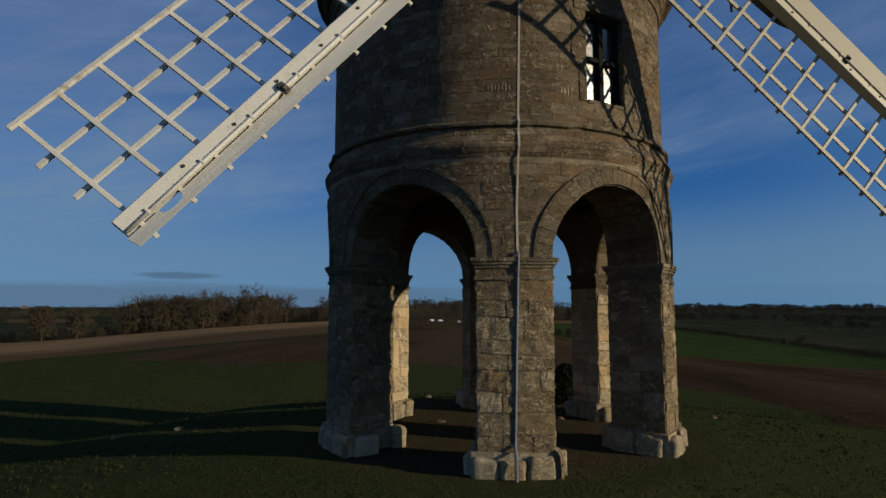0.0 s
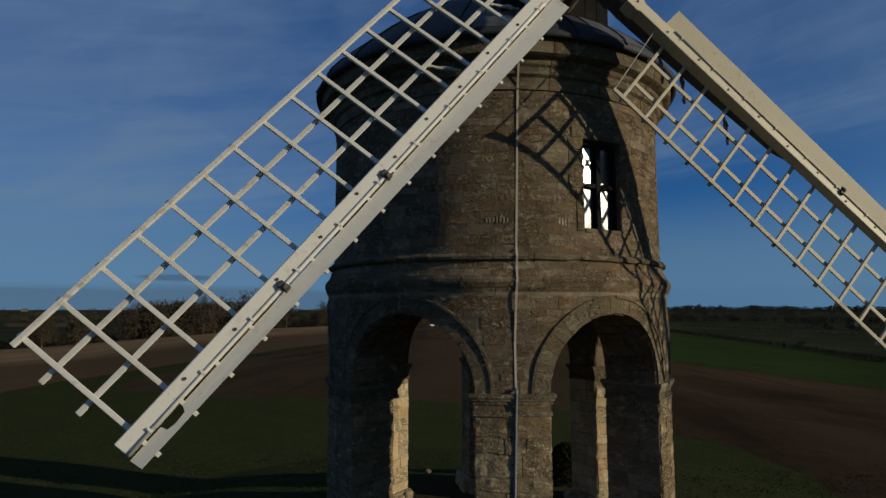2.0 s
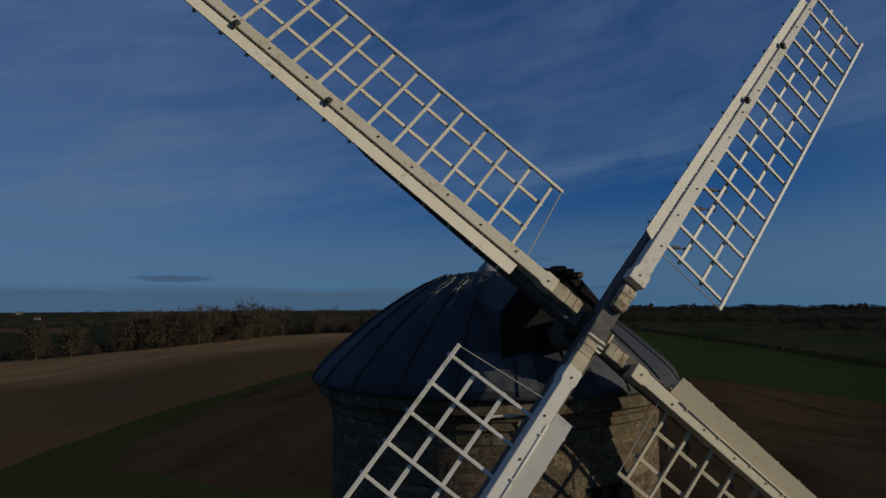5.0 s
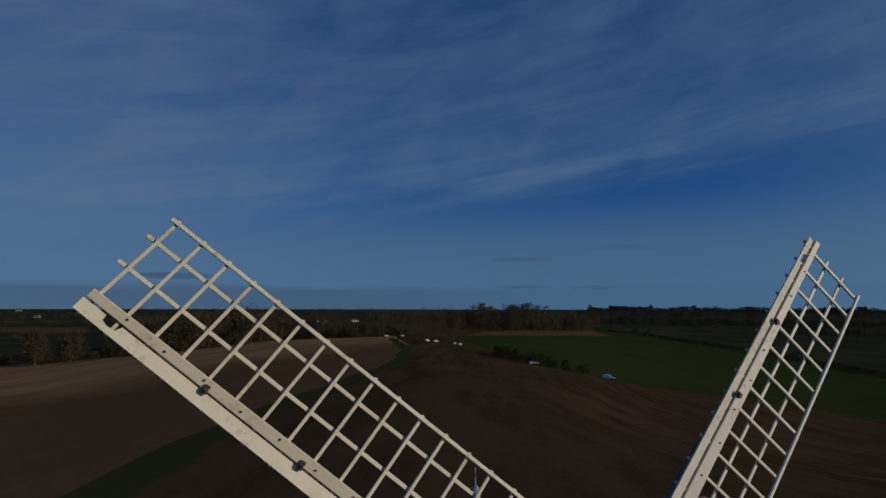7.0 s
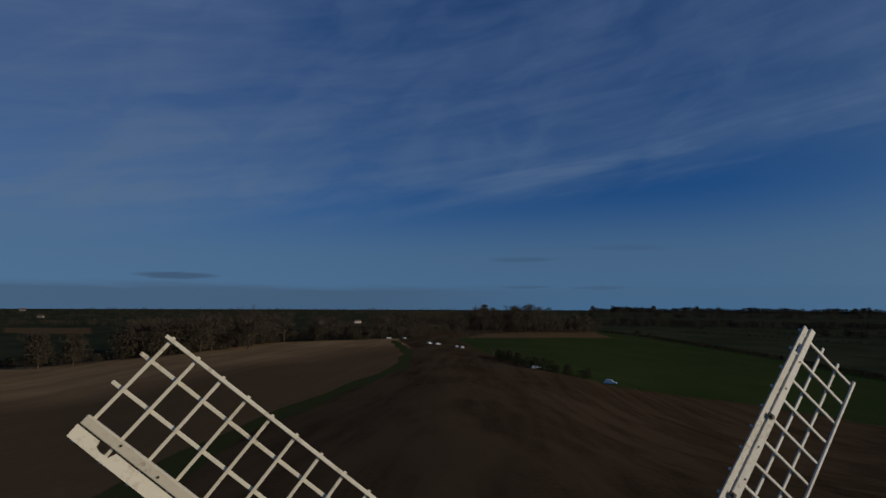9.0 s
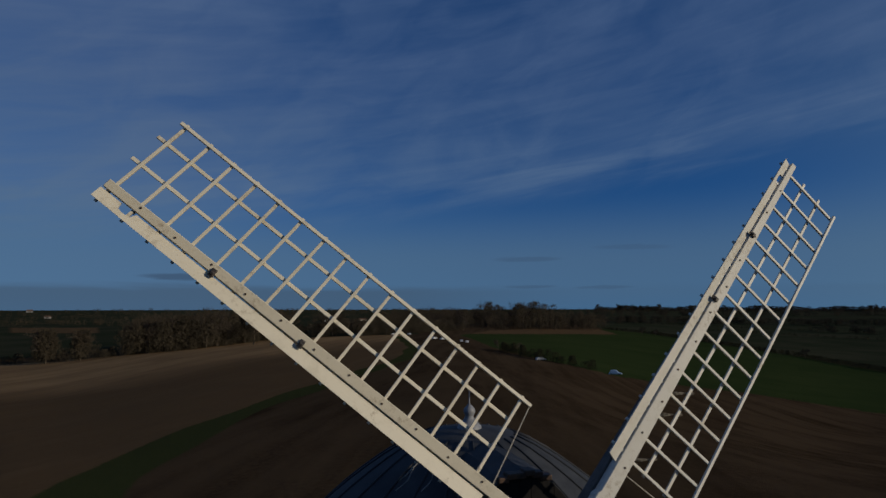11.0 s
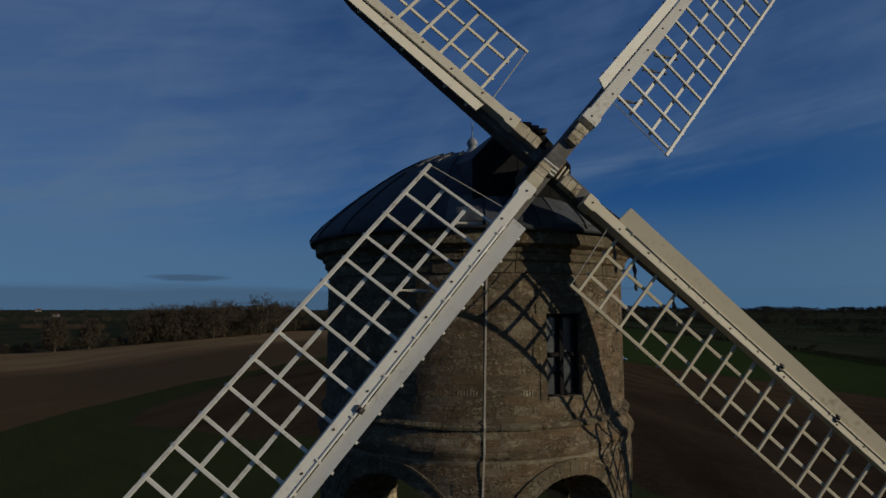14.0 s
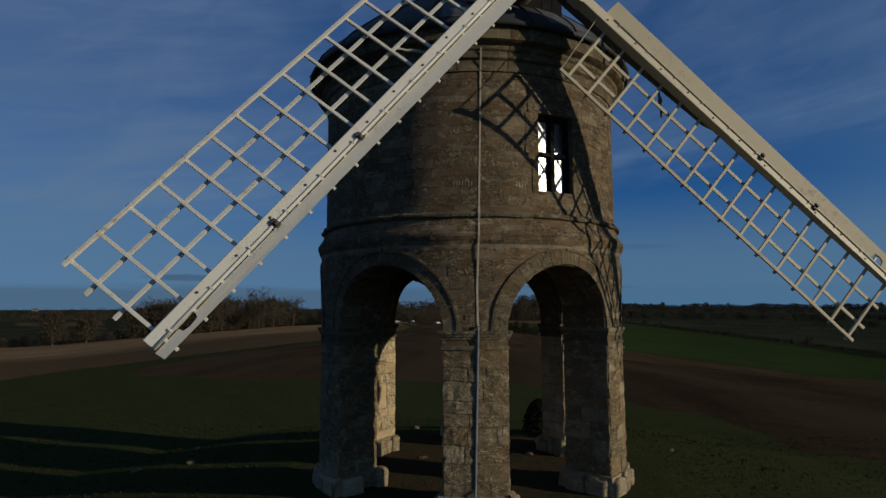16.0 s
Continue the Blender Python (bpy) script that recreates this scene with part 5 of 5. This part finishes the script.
def canopy(name, spots, label, category="wood", leaves=40, fine=0.05, broad=0.22, material=None):
    """A wood seen from far off: trunks and a haze of small twig clumps; spots of x, y, half width, height."""
    rnd = random.Random(len(spots))
    vs, fs = [], []

    def sliver(p, d, e):
        k = len(vs)
        vs.extend((p - d - e * 0.4, p + e * 0.8, p + d, p - e * 0.7))
        fs.append((k, k + 1, k + 2, k + 3))

    for x, y, half, high in spots:
        z = land_at(x, y) - 0.2
        for _ in range(3):
            foot = Vector((x + rnd.gauss(0, half * 0.3), y + rnd.gauss(0, half * 0.3), z + high * 0.25))
            sliver(foot, Vector((rnd.gauss(0, 0.3), 0, high * 0.3)), Vector((0.012 * high, 0.012 * high * rnd.uniform(-1, 1), 0)))
        for _ in range(leaves):
            a, f = rnd.uniform(0, 6.28), rnd.random()
            h = 0.12 + 0.88 * rnd.random() ** 0.7
            r = half * math.sqrt(f) * math.sqrt(max(0.05, 1 - (h * 1.5 - 0.75) ** 2))
            size = rnd.uniform(0.5, 1.5) * fine * high
            d = Vector((rnd.gauss(0, 0.7), rnd.gauss(0, 0.7), rnd.gauss(0.4, 0.7))).normalized()
            sliver(Vector((x + r * math.cos(a), y + r * math.sin(a), z + h * high)), d * size, d.orthogonal().normalized() * size * broad)
    return tagged(raw(name, vs, fs, material or WOOD_HAZE), label, category, kind="stuff")


WOOD_HAZE = plain_material("massed_winter_twigs", (0.024, 0.0205, 0.0145), (0.050, 0.041, 0.028), 0.06, 0.95)
DARK_WOOD = plain_material("far_winter_woodland", (0.013, 0.013, 0.010), (0.027, 0.024, 0.018), 0.02, 0.95)


def build_woods():
    rnd = random.Random(9)
    edge = [(-340, 300), (-275, 292), (-229, 308), (-190, 326), (-172, 440), (-100, 446), (-77, 462), (-40, 560)]
    masters = [make_tree(n) for n in range(len(SHAPES))]
    spots = list(along(edge, 13, rnd, 4))
    placed = set()
    for x, y in spots:
        y += 6
        n = rnd.randrange(len(masters))
        scale = rnd.uniform(0.5, 0.75) if x > -172 else rnd.uniform(1.1, 1.4) if x > -222 else rnd.uniform(0.25, 0.4)
        m = stand(x, y, scale, rnd.uniform(0, 6.28))
        if n in placed:
            t = copy_thing(masters[n], m)
            t.scale = (scale,) * 3
        else:
            masters[n].matrix_basis = m
            placed.add(n)
    # single tall trees that stand out over the wood
    for x, y, n, scale in ((-160, 365, 2, 1.5), (-163, 440, 0, 1.38), (-132, 452, 1, 1.4), (-245, 290, 1, 1.38), (-233, 301, 3, 1.36)):
        copy_thing(masters[n], stand(x, y, scale, n * 1.3)).scale = (scale,) * 3
    back = []
    for _ in range(300):
        f = rnd.random()
        k = rnd.randrange(len(edge) - 1)
        (x0, y0), (x1, y1) = edge[k], edge[k + 1]
        d = rnd.uniform(10, 75)
        back.append((x0 + (x1 - x0) * f - d * 0.35, y0 + (y1 - y0) * f + d, rnd.uniform(0.55, 0.8) if x0 > -180 else rnd.uniform(1.2, 1.5)))
    back = [p for p in back if p[0] > -228]
    joined_trees("woodland", back, "bare brown winter woodland behind the ploughed field", "woodland")
    low = [(x, y + rnd.uniform(1, 14), rnd.uniform(2, 4.5), rnd.uniform(2.5, 8) * (1.0 if x > -222 else 0.8)) for x, y in along(edge, 2.6, rnd, 3.0)]
    bushes("undergrowth", low, "dark brown scrub along the wood edge", BRUSH, rnd, "undergrowth", 260, 0.55)
    # village trees ahead and the far rim
    ahead = [(rnd.gauss(x, 60), rnd.gauss(y, 70), rnd.uniform(0.8, 1.4)) for x, y, n in ((-60, 680, 26), (20, 720, 34), (90, 820, 40), (60, 780, 20), (-140, 700, 24)) for _ in range(n)]
    ahead += [(rnd.uniform(-20, 45), rnd.uniform(700, 820), rnd.uniform(1.5, 2.0)) for _ in range(12)]
    ahead = [(x, y, s) for x, y, s in ahead if not (inside(np.array(x), np.array(y), GREEN) or y < 560)]
    joined_trees("village_trees", ahead, "dark bare trees round the village on the ridge", "trees")
    far = []
    for d, a0, a1, step, size in ((1250, -55, -14, 15, 1.1), (1700, -50, -2, 17, 1.2), (2300, -55, 12, 24, 1.35), (2700, 8, 42, 24, 1.3), (3300, -50, 44, 34, 1.6)):
        a = a0
        while a < a1:
            a += rnd.uniform(0.6, 1.4) * math.degrees(step / d) * (3 if rnd.random() < 0.06 else 1)
            e = d * (1 + 0.05 * math.sin(a * 0.31) + rnd.gauss(0, 0.012))
            far.append((e * math.sin(radians(a)), e * math.cos(radians(a)), rnd.uniform(0.75, 1.15) * size))
    left = [(x, y, rnd.uniform(0.7, 1.2)) for x, y in along([(-1000, 1060), (-700, 960), (-470, 800), (-340, 700)], 18, rnd, 20)]
    canopy("distant_woods", [(x, y, 9 * s, rnd.uniform(7, 11) * s) for x, y, s in far + left], "dark distant woods on the skyline", "woods", 110, 0.13)
    belt = [(x, y, rnd.uniform(7, 12), rnd.uniform(11, 17)) for x, y in along([(190, 1180), (320, 1330), (560, 1420), (900, 1400), (1500, 1300)], 7, rnd, 14)]
    belt += [(x, y, rnd.uniform(6, 10), rnd.uniform(9, 14)) for x, y in along([(560, 1120), (760, 1010), (1100, 900)], 9, rnd, 6)]
    belt += [(x, y, rnd.uniform(9, 14), rnd.uniform(14, 20)) for x, y in along([(300, 2000), (1000, 2200), (2000, 2000)], 16, rnd, 30)]
    canopy("shelter_belt", belt, "dark belt of winter woodland beyond the fields", "woodland", 170, 0.11, 0.35, DARK_WOOD)
    ridge = []
    a = 9.0
    while a < 46:
        a += rnd.uniform(0.08, 0.20)
        e = 3600 + rnd.gauss(0, 60)
        high = 25 + 7 * math.sin(a * 1.7) * math.sin(a * 0.6 + 1) + rnd.gauss(0, 2.5) + 9 * (rnd.random() < 0.07)
        ridge.append((e * math.sin(radians(a)), e * math.cos(radians(a)), rnd.uniform(9, 15), high))
        ridge.append(((e - 50) * math.sin(radians(a)), (e - 50) * math.cos(radians(a)), 16, high * 0.6))
    canopy("ridge_wood", ridge, "dark uneven line of woodland on the far ridge", "woodland", 110, 0.13, 0.5, DARK_WOOD)
    crowns = [(x + rnd.gauss(0, 8), y + rnd.gauss(0, 8), rnd.uniform(5, 8), rnd.uniform(8, 13) * s) for x, y, s in ahead]
    crowns += [(rnd.uniform(-150, 175), rnd.uniform(930, 1050), rnd.uniform(6, 10), rnd.uniform(12, 20)) for _ in range(110)]
    for n, x0, x1, y0, y1, low, tall in ((22, -25, 70, 690, 830, 24, 34), (24, 50, 170, 790, 930, 18, 27), (26, -150, 0, 700, 830, 15, 22)):
        crowns += [(rnd.uniform(x0, x1), rnd.uniform(y0, y1), rnd.uniform(5, 9), rnd.uniform(low, tall)) for _ in range(n)]
    canopy("village_wood", crowns, "massed bare trees round the village on the ridge", "woodland", 300, 0.055)
    front = [(x + rnd.gauss(0, 3), y + rnd.uniform(0, 9), 0.66 if x > -172 else 1.45) for x, y in along(edge, 5, rnd, 3) if x > -224]
    front += [(-245, 290, 1.4), (-246, 291, 1.45), (-244, 289, 1.3), (-232, 300, 1.2), (-234, 302, 1.1), (-239, 296, 0.6), (-252, 292, 0.6), (-228, 305, 0.7), (-245, 290, 1.5), (-243, 292, 1.3), (-248, 289, 1.2), (-233, 301, 1.25), (-235, 303, 1.2), (-160, 365, 1.5)]
    canopy("wood_crowns", [(x, y, rnd.uniform(4, 6.5), rnd.uniform(10, 15) * s) for x, y, s in back + front], "hazy brown crowns of a winter wood", "woodland", 600, 0.038, 0.36)
    # hedges
    field = [(160, 916), (216, 869), (252, 723), (283, 587), (295, 465), (330, 390), (420, 250)]
    bushes("field_hedge", [(x, y, rnd.uniform(1.8, 3.2), rnd.uniform(2.8, 4.6)) for x, y in along(field, 2.2, rnd, 0.8)], "dark hedge along the green field", HEDGE, rnd, "hedge", 260, 0.6)
    for pts, label in (([(330, 1080), (600, 900), (820, 760)], "thin dark hedge between far fields"), ([(300, 1300), (640, 1120), (1050, 900)], "far hedge line below the woods")):
        bushes("far_hedge", [(x, y, rnd.uniform(2, 4), rnd.uniform(2.0, 5.0)) for x, y in along(pts, 4.5, rnd, 1.5)], label, HEDGE, rnd, "hedge", 80)
    lane = [(2, 292), (8, 268), (16, 248), (30, 240), (40, 236)]
    bushes("lane_hedge", [(x, y, rnd.uniform(1.6, 2.8), rnd.uniform(2.2, 5.2)) for x, y in along(lane, 1.7, rnd, 1.2)], "dark overgrown hedge beside the lane", HEDGE, rnd, "hedge", 420, 0.45)
    low = [(46, 226), (104, 240), (139, 215), (250, 160)]
    bushes("field_margin", [(x, y, rnd.uniform(0.5, 1.2), rnd.uniform(0.3, 0.9)) for x, y in along(low, 2.2, rnd, 0.5)], "rough margin between ploughed field and pasture", HEDGE, rnd, "margin", 60)
    for x, y, n, scale in ((190, 800, 3, 0.9), (205, 795, 1, 0.7), (240, 700, 1, 0.7), (278, 560, 3, 0.75), (9, 275, 3, 0.42), (0, 300, 1, 0.4)):
        t = copy_thing(masters[n], stand(x, y, scale, n + x))
        t.scale = (scale,) * 3
        tagged(t, "small bare tree in a field hedge", group="hedgerow trees")


build_woods()


# ---- parked cars and a cottage far off ----
def car_paint(name, c):
    m = Mat(name, 0.3)
    m.colour(m.mix(m.spread(m.noise(3), 0.3, 0.7), c, tuple(v * 0.85 for v in c)))
    return m.m


TYRE = plain_material("tyre_rubber", (0.015, 0.015, 0.015), (0.03, 0.03, 0.03), 20, 0.9)
CAR_GLASS = car_paint("dark_car_glass", (0.03, 0.035, 0.04))


def build_car(x, y, turn, paint, label, tall=1.5, length=4.3):
    top = tagged(new("car"), label, "car", "cars parked along the lane")
    bm = bmesh.new()
    h, l, w = tall, length / 2, 0.88
    side = [(-l, 0.35), (-l, 0.85), (-l * 0.92, 0.95), (-l * 0.72, h * 0.97), (-l * 0.1, h), (l * 0.25, h * 0.96), (l * 0.5, 0.98), (l * 0.93, 0.85), (l, 0.6), (l, 0.35)]
    a = [bm.verts.new((px, -w * (0.86 if pz > 1 else 1), pz)) for px, pz in side]
    b = [bm.verts.new((px, w * (0.86 if pz > 1 else 1), pz)) for px, pz in side]
    bm.faces.new(a); bm.faces.new(b[::-1])
    for k in range(len(side)):
        j = (k + 1) % len(side)
        bm.faces.new((a[k], b[k], b[j], a[j]))
    bmesh.ops.recalc_face_normals(bm, faces=bm.faces)
    bmesh.ops.bevel(bm, geom=bm.edges[:], offset=0.05, segments=1, affect="EDGES")
    part("body", bm, paint, top)
    for s in (-1, 1):
        bm = bmesh.new()
        pts = [(-l * 0.68, s * (w * 0.93 + 0.01), 1.0), (l * 0.38, s * (w * 0.93 + 0.01), 1.0), (l * 0.2, s * (w * 0.87 + 0.01), h * 0.92), (-l * 0.6, s * (w * 0.87 + 0.01), h * 0.92)]
        vs = [bm.verts.new(p) for p in pts] + [bm.verts.new((p[0], p[1] - s * 0.03, p[2])) for p in pts]
        bm.faces.new(vs[:4]); bm.faces.new(vs[4:][::-1])
        for k in range(4):
            bm.faces.new((vs[k], vs[(k + 1) % 4], vs[4 + (k + 1) % 4], vs[4 + k]))
        part("side_window", bm, CAR_GLASS, top, "dark side glass")
        for px in (-l * 0.62, l * 0.64):
            bm = bmesh.new()
            tube(bm, [(px, s * (w - 0.2), 0.32), (px, s * (w + 0.01), 0.32)], 0.32, 14)
            part("wheel", bm, TYRE, top, "black wheel")
    top.matrix_basis = Matrix.Translation((x, y, land_at(x, y) - 0.02)) @ Matrix.Rotation(radians(turn), 4, "Z")
    return top


SILVER, WHITE_CAR, BLUE_CAR = car_paint("silver_paint", (0.34, 0.36, 0.39)), car_paint("white_car_paint", (0.5, 0.5, 0.5)), car_paint("pale_blue_paint", (0.35, 0.48, 0.62))
build_car(46.2, 229.4, -14, BLUE_CAR, "pale blue van parked beside the green field", 1.9, 4.9)
build_car(-18.8, 346.3, 100, WHITE_CAR, "white car parked on the lane")
build_car(-22.5, 352.5, 98, SILVER, "silver car parked behind a white car")
build_car(-42.2, 378.5, 60, WHITE_CAR, "white car parked by the far lane")
build_car(-36.0, 372.0, 50, SILVER, "silver car parked by the far lane")
build_car(-82.3, 452.8, 20, WHITE_CAR, "white car parked near the wood")
build_car(-70.0, 452.0, 75, SILVER, "silver car parked near the wood")
build_car(18.0, 243.5, 20, SILVER, "silver car parked against the lane hedge")


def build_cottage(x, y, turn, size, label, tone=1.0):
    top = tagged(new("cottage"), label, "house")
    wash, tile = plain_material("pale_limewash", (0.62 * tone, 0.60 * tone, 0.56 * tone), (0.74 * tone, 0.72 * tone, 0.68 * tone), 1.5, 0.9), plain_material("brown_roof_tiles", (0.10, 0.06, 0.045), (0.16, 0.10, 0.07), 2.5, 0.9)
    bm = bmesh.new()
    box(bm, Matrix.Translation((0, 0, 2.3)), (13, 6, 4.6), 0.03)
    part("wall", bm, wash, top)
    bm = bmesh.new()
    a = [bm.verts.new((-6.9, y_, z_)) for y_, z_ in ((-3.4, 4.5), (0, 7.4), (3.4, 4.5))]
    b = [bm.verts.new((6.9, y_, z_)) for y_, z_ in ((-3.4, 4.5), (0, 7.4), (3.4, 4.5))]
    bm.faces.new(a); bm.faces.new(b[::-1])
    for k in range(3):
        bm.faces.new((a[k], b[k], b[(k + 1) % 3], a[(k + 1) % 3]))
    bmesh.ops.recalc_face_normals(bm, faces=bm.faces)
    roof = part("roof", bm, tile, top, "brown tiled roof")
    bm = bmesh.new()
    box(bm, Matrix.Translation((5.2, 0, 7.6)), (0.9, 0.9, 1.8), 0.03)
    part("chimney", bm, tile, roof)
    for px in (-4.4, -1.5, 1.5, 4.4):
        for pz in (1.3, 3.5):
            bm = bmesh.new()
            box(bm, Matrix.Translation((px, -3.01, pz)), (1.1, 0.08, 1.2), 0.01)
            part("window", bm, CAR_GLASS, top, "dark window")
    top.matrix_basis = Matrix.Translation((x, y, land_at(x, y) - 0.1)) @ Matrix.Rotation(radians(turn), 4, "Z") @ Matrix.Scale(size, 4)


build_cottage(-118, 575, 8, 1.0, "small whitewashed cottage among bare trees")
build_cottage(-255, 871, 6, 1.3, "long white farmhouse half hidden by the wood")
build_cottage(-217, 921, 35, 0.8, "white gabled house beyond the wood")
build_cottage(-1197, 1465, 12, 1.1, "lone grey farmhouse in the far fields", 0.35)
build_cottage(-2274, 2676, 25, 1.9, "long grey farmhouse on the far plain", 0.3)


# ---- grass tufts and loose stones on the mound ----
def build_grass():
    rnd = random.Random(31)
    vs, fs = [], []
    for _ in range(15000):
        a, r = rnd.uniform(0, 6.28), 4.3 + 13 * rnd.random() ** 0.75
        x, y = r * math.sin(a), -r * math.cos(a)
        if y > 9 or y < -11.5:
            continue
        z = land_at(x, y) - 0.01
        for _ in range(4):
            t, h = rnd.uniform(0, 6.28), rnd.uniform(0.02, 0.065) * (1.5 if rnd.random() < 0.04 else 1)
            w = 0.012
            ox, oy = x + rnd.uniform(-0.06, 0.06), y + rnd.uniform(-0.06, 0.06)
            k = len(vs)
            vs += [(ox - w * math.cos(t), oy - w * math.sin(t), z), (ox + w * math.cos(t), oy + w * math.sin(t), z), (ox + rnd.uniform(-0.05, 0.05), oy + rnd.uniform(-0.05, 0.05), z + h)]
            fs.append((k, k + 1, k + 2))
    tagged(raw("grass", vs, fs, BLADE), "short rough grass on the mill mound", "grass", kind="stuff")


BLADE = plain_material("grass_blades", (0.016, 0.022, 0.007), (0.036, 0.040, 0.015), 1.4, 0.9)
build_grass()


def build_rock(x, y, size, seed, label):
    rnd = random.Random(seed)
    bm = bmesh.new()
    bmesh.ops.create_icosphere(bm, subdivisions=2, radius=1.0)
    for v in bm.verts:
        v.co *= 1 + 0.35 * noise.noise(v.co * 1.3 + Vector((seed, 0, 0)))
        v.co = Vector((v.co.x * size, v.co.y * size * 0.7, v.co.z * size * 0.4))
    ob = new("stone", mesh_of("stone", bm, STONE))
    ob.matrix_basis = Matrix.Translation((x, y, land_at(x, y) + size * 0.12)) @ Matrix.Rotation(rnd.uniform(0, 6), 4, "Z")
    tagged(ob, label, "stone", "loose stones on the mound")


def build_dark_clump(x, y, half, high):
    rnd = random.Random(77)
    vs, fs = [], []
    z = land_at(x, y)
    for _ in range(3200):
        a, h = rnd.uniform(0, 6.28), high * rnd.random() ** 0.8
        r = half * math.sqrt(rnd.random()) * math.sqrt(max(0.05, 1 - (h / high) ** 2.2))
        p = Vector((x + r * math.cos(a), y + r * math.sin(a), z + h))
        d = Vector((rnd.gauss(0, 1), rnd.gauss(0, 1), rnd.gauss(0.5, 0.8))).normalized() * rnd.uniform(0.03, 0.06)
        e = d.orthogonal().normalized() * 0.022
        k = len(vs)
        vs += [p - d, p + e, p + d, p - e]
        fs.append((k, k + 1, k + 2, k + 3))
    top = tagged(new("bush"), "low dark rounded clump behind the stone piers", "bush")
    raw("leaves", vs, fs, DARK_CLUMP, top)
    bm = bmesh.new()
    for k in range(5):
        tube(bm, [(x, y, z - 0.05), (x + 0.25 * half * math.cos(k * 1.3), y + 0.25 * half * math.sin(k * 1.3), z + 0.4 * high), (x + 0.5 * half * math.cos(k * 1.3), y + 0.5 * half * math.sin(k * 1.3), z + 0.8 * high)], [0.03, 0.02, 0.008], 5)
    part("stem", bm, BARK, top)


DARK_CLUMP = plain_material("dark_clump_slivers", (0.006, 0.007, 0.004), (0.016, 0.017, 0.010), 5, 0.9)
# a dark mass of slivers added to fill the rounded shape by the back pier
build_dark_clump(1.85, 3.6, 0.55, 1.0)

for k, (x, y, size) in enumerate(((-7.3, 0.9, 0.14), (-8.6, 0.6, 0.15), (-4.6, 4.8, 0.2), (-1.9, 4.4, 0.14), (-4.3, -5.2, 0.07), (5.2, 2.6, 0.12), (1.4, 1.2, 0.12), (-1.2, 0.6, 0.1))):
    build_rock(x, y, size, k + 3, "rough pale stone lying on the trodden earth" if k > 5 else "pale limestone lump lying in short grass")
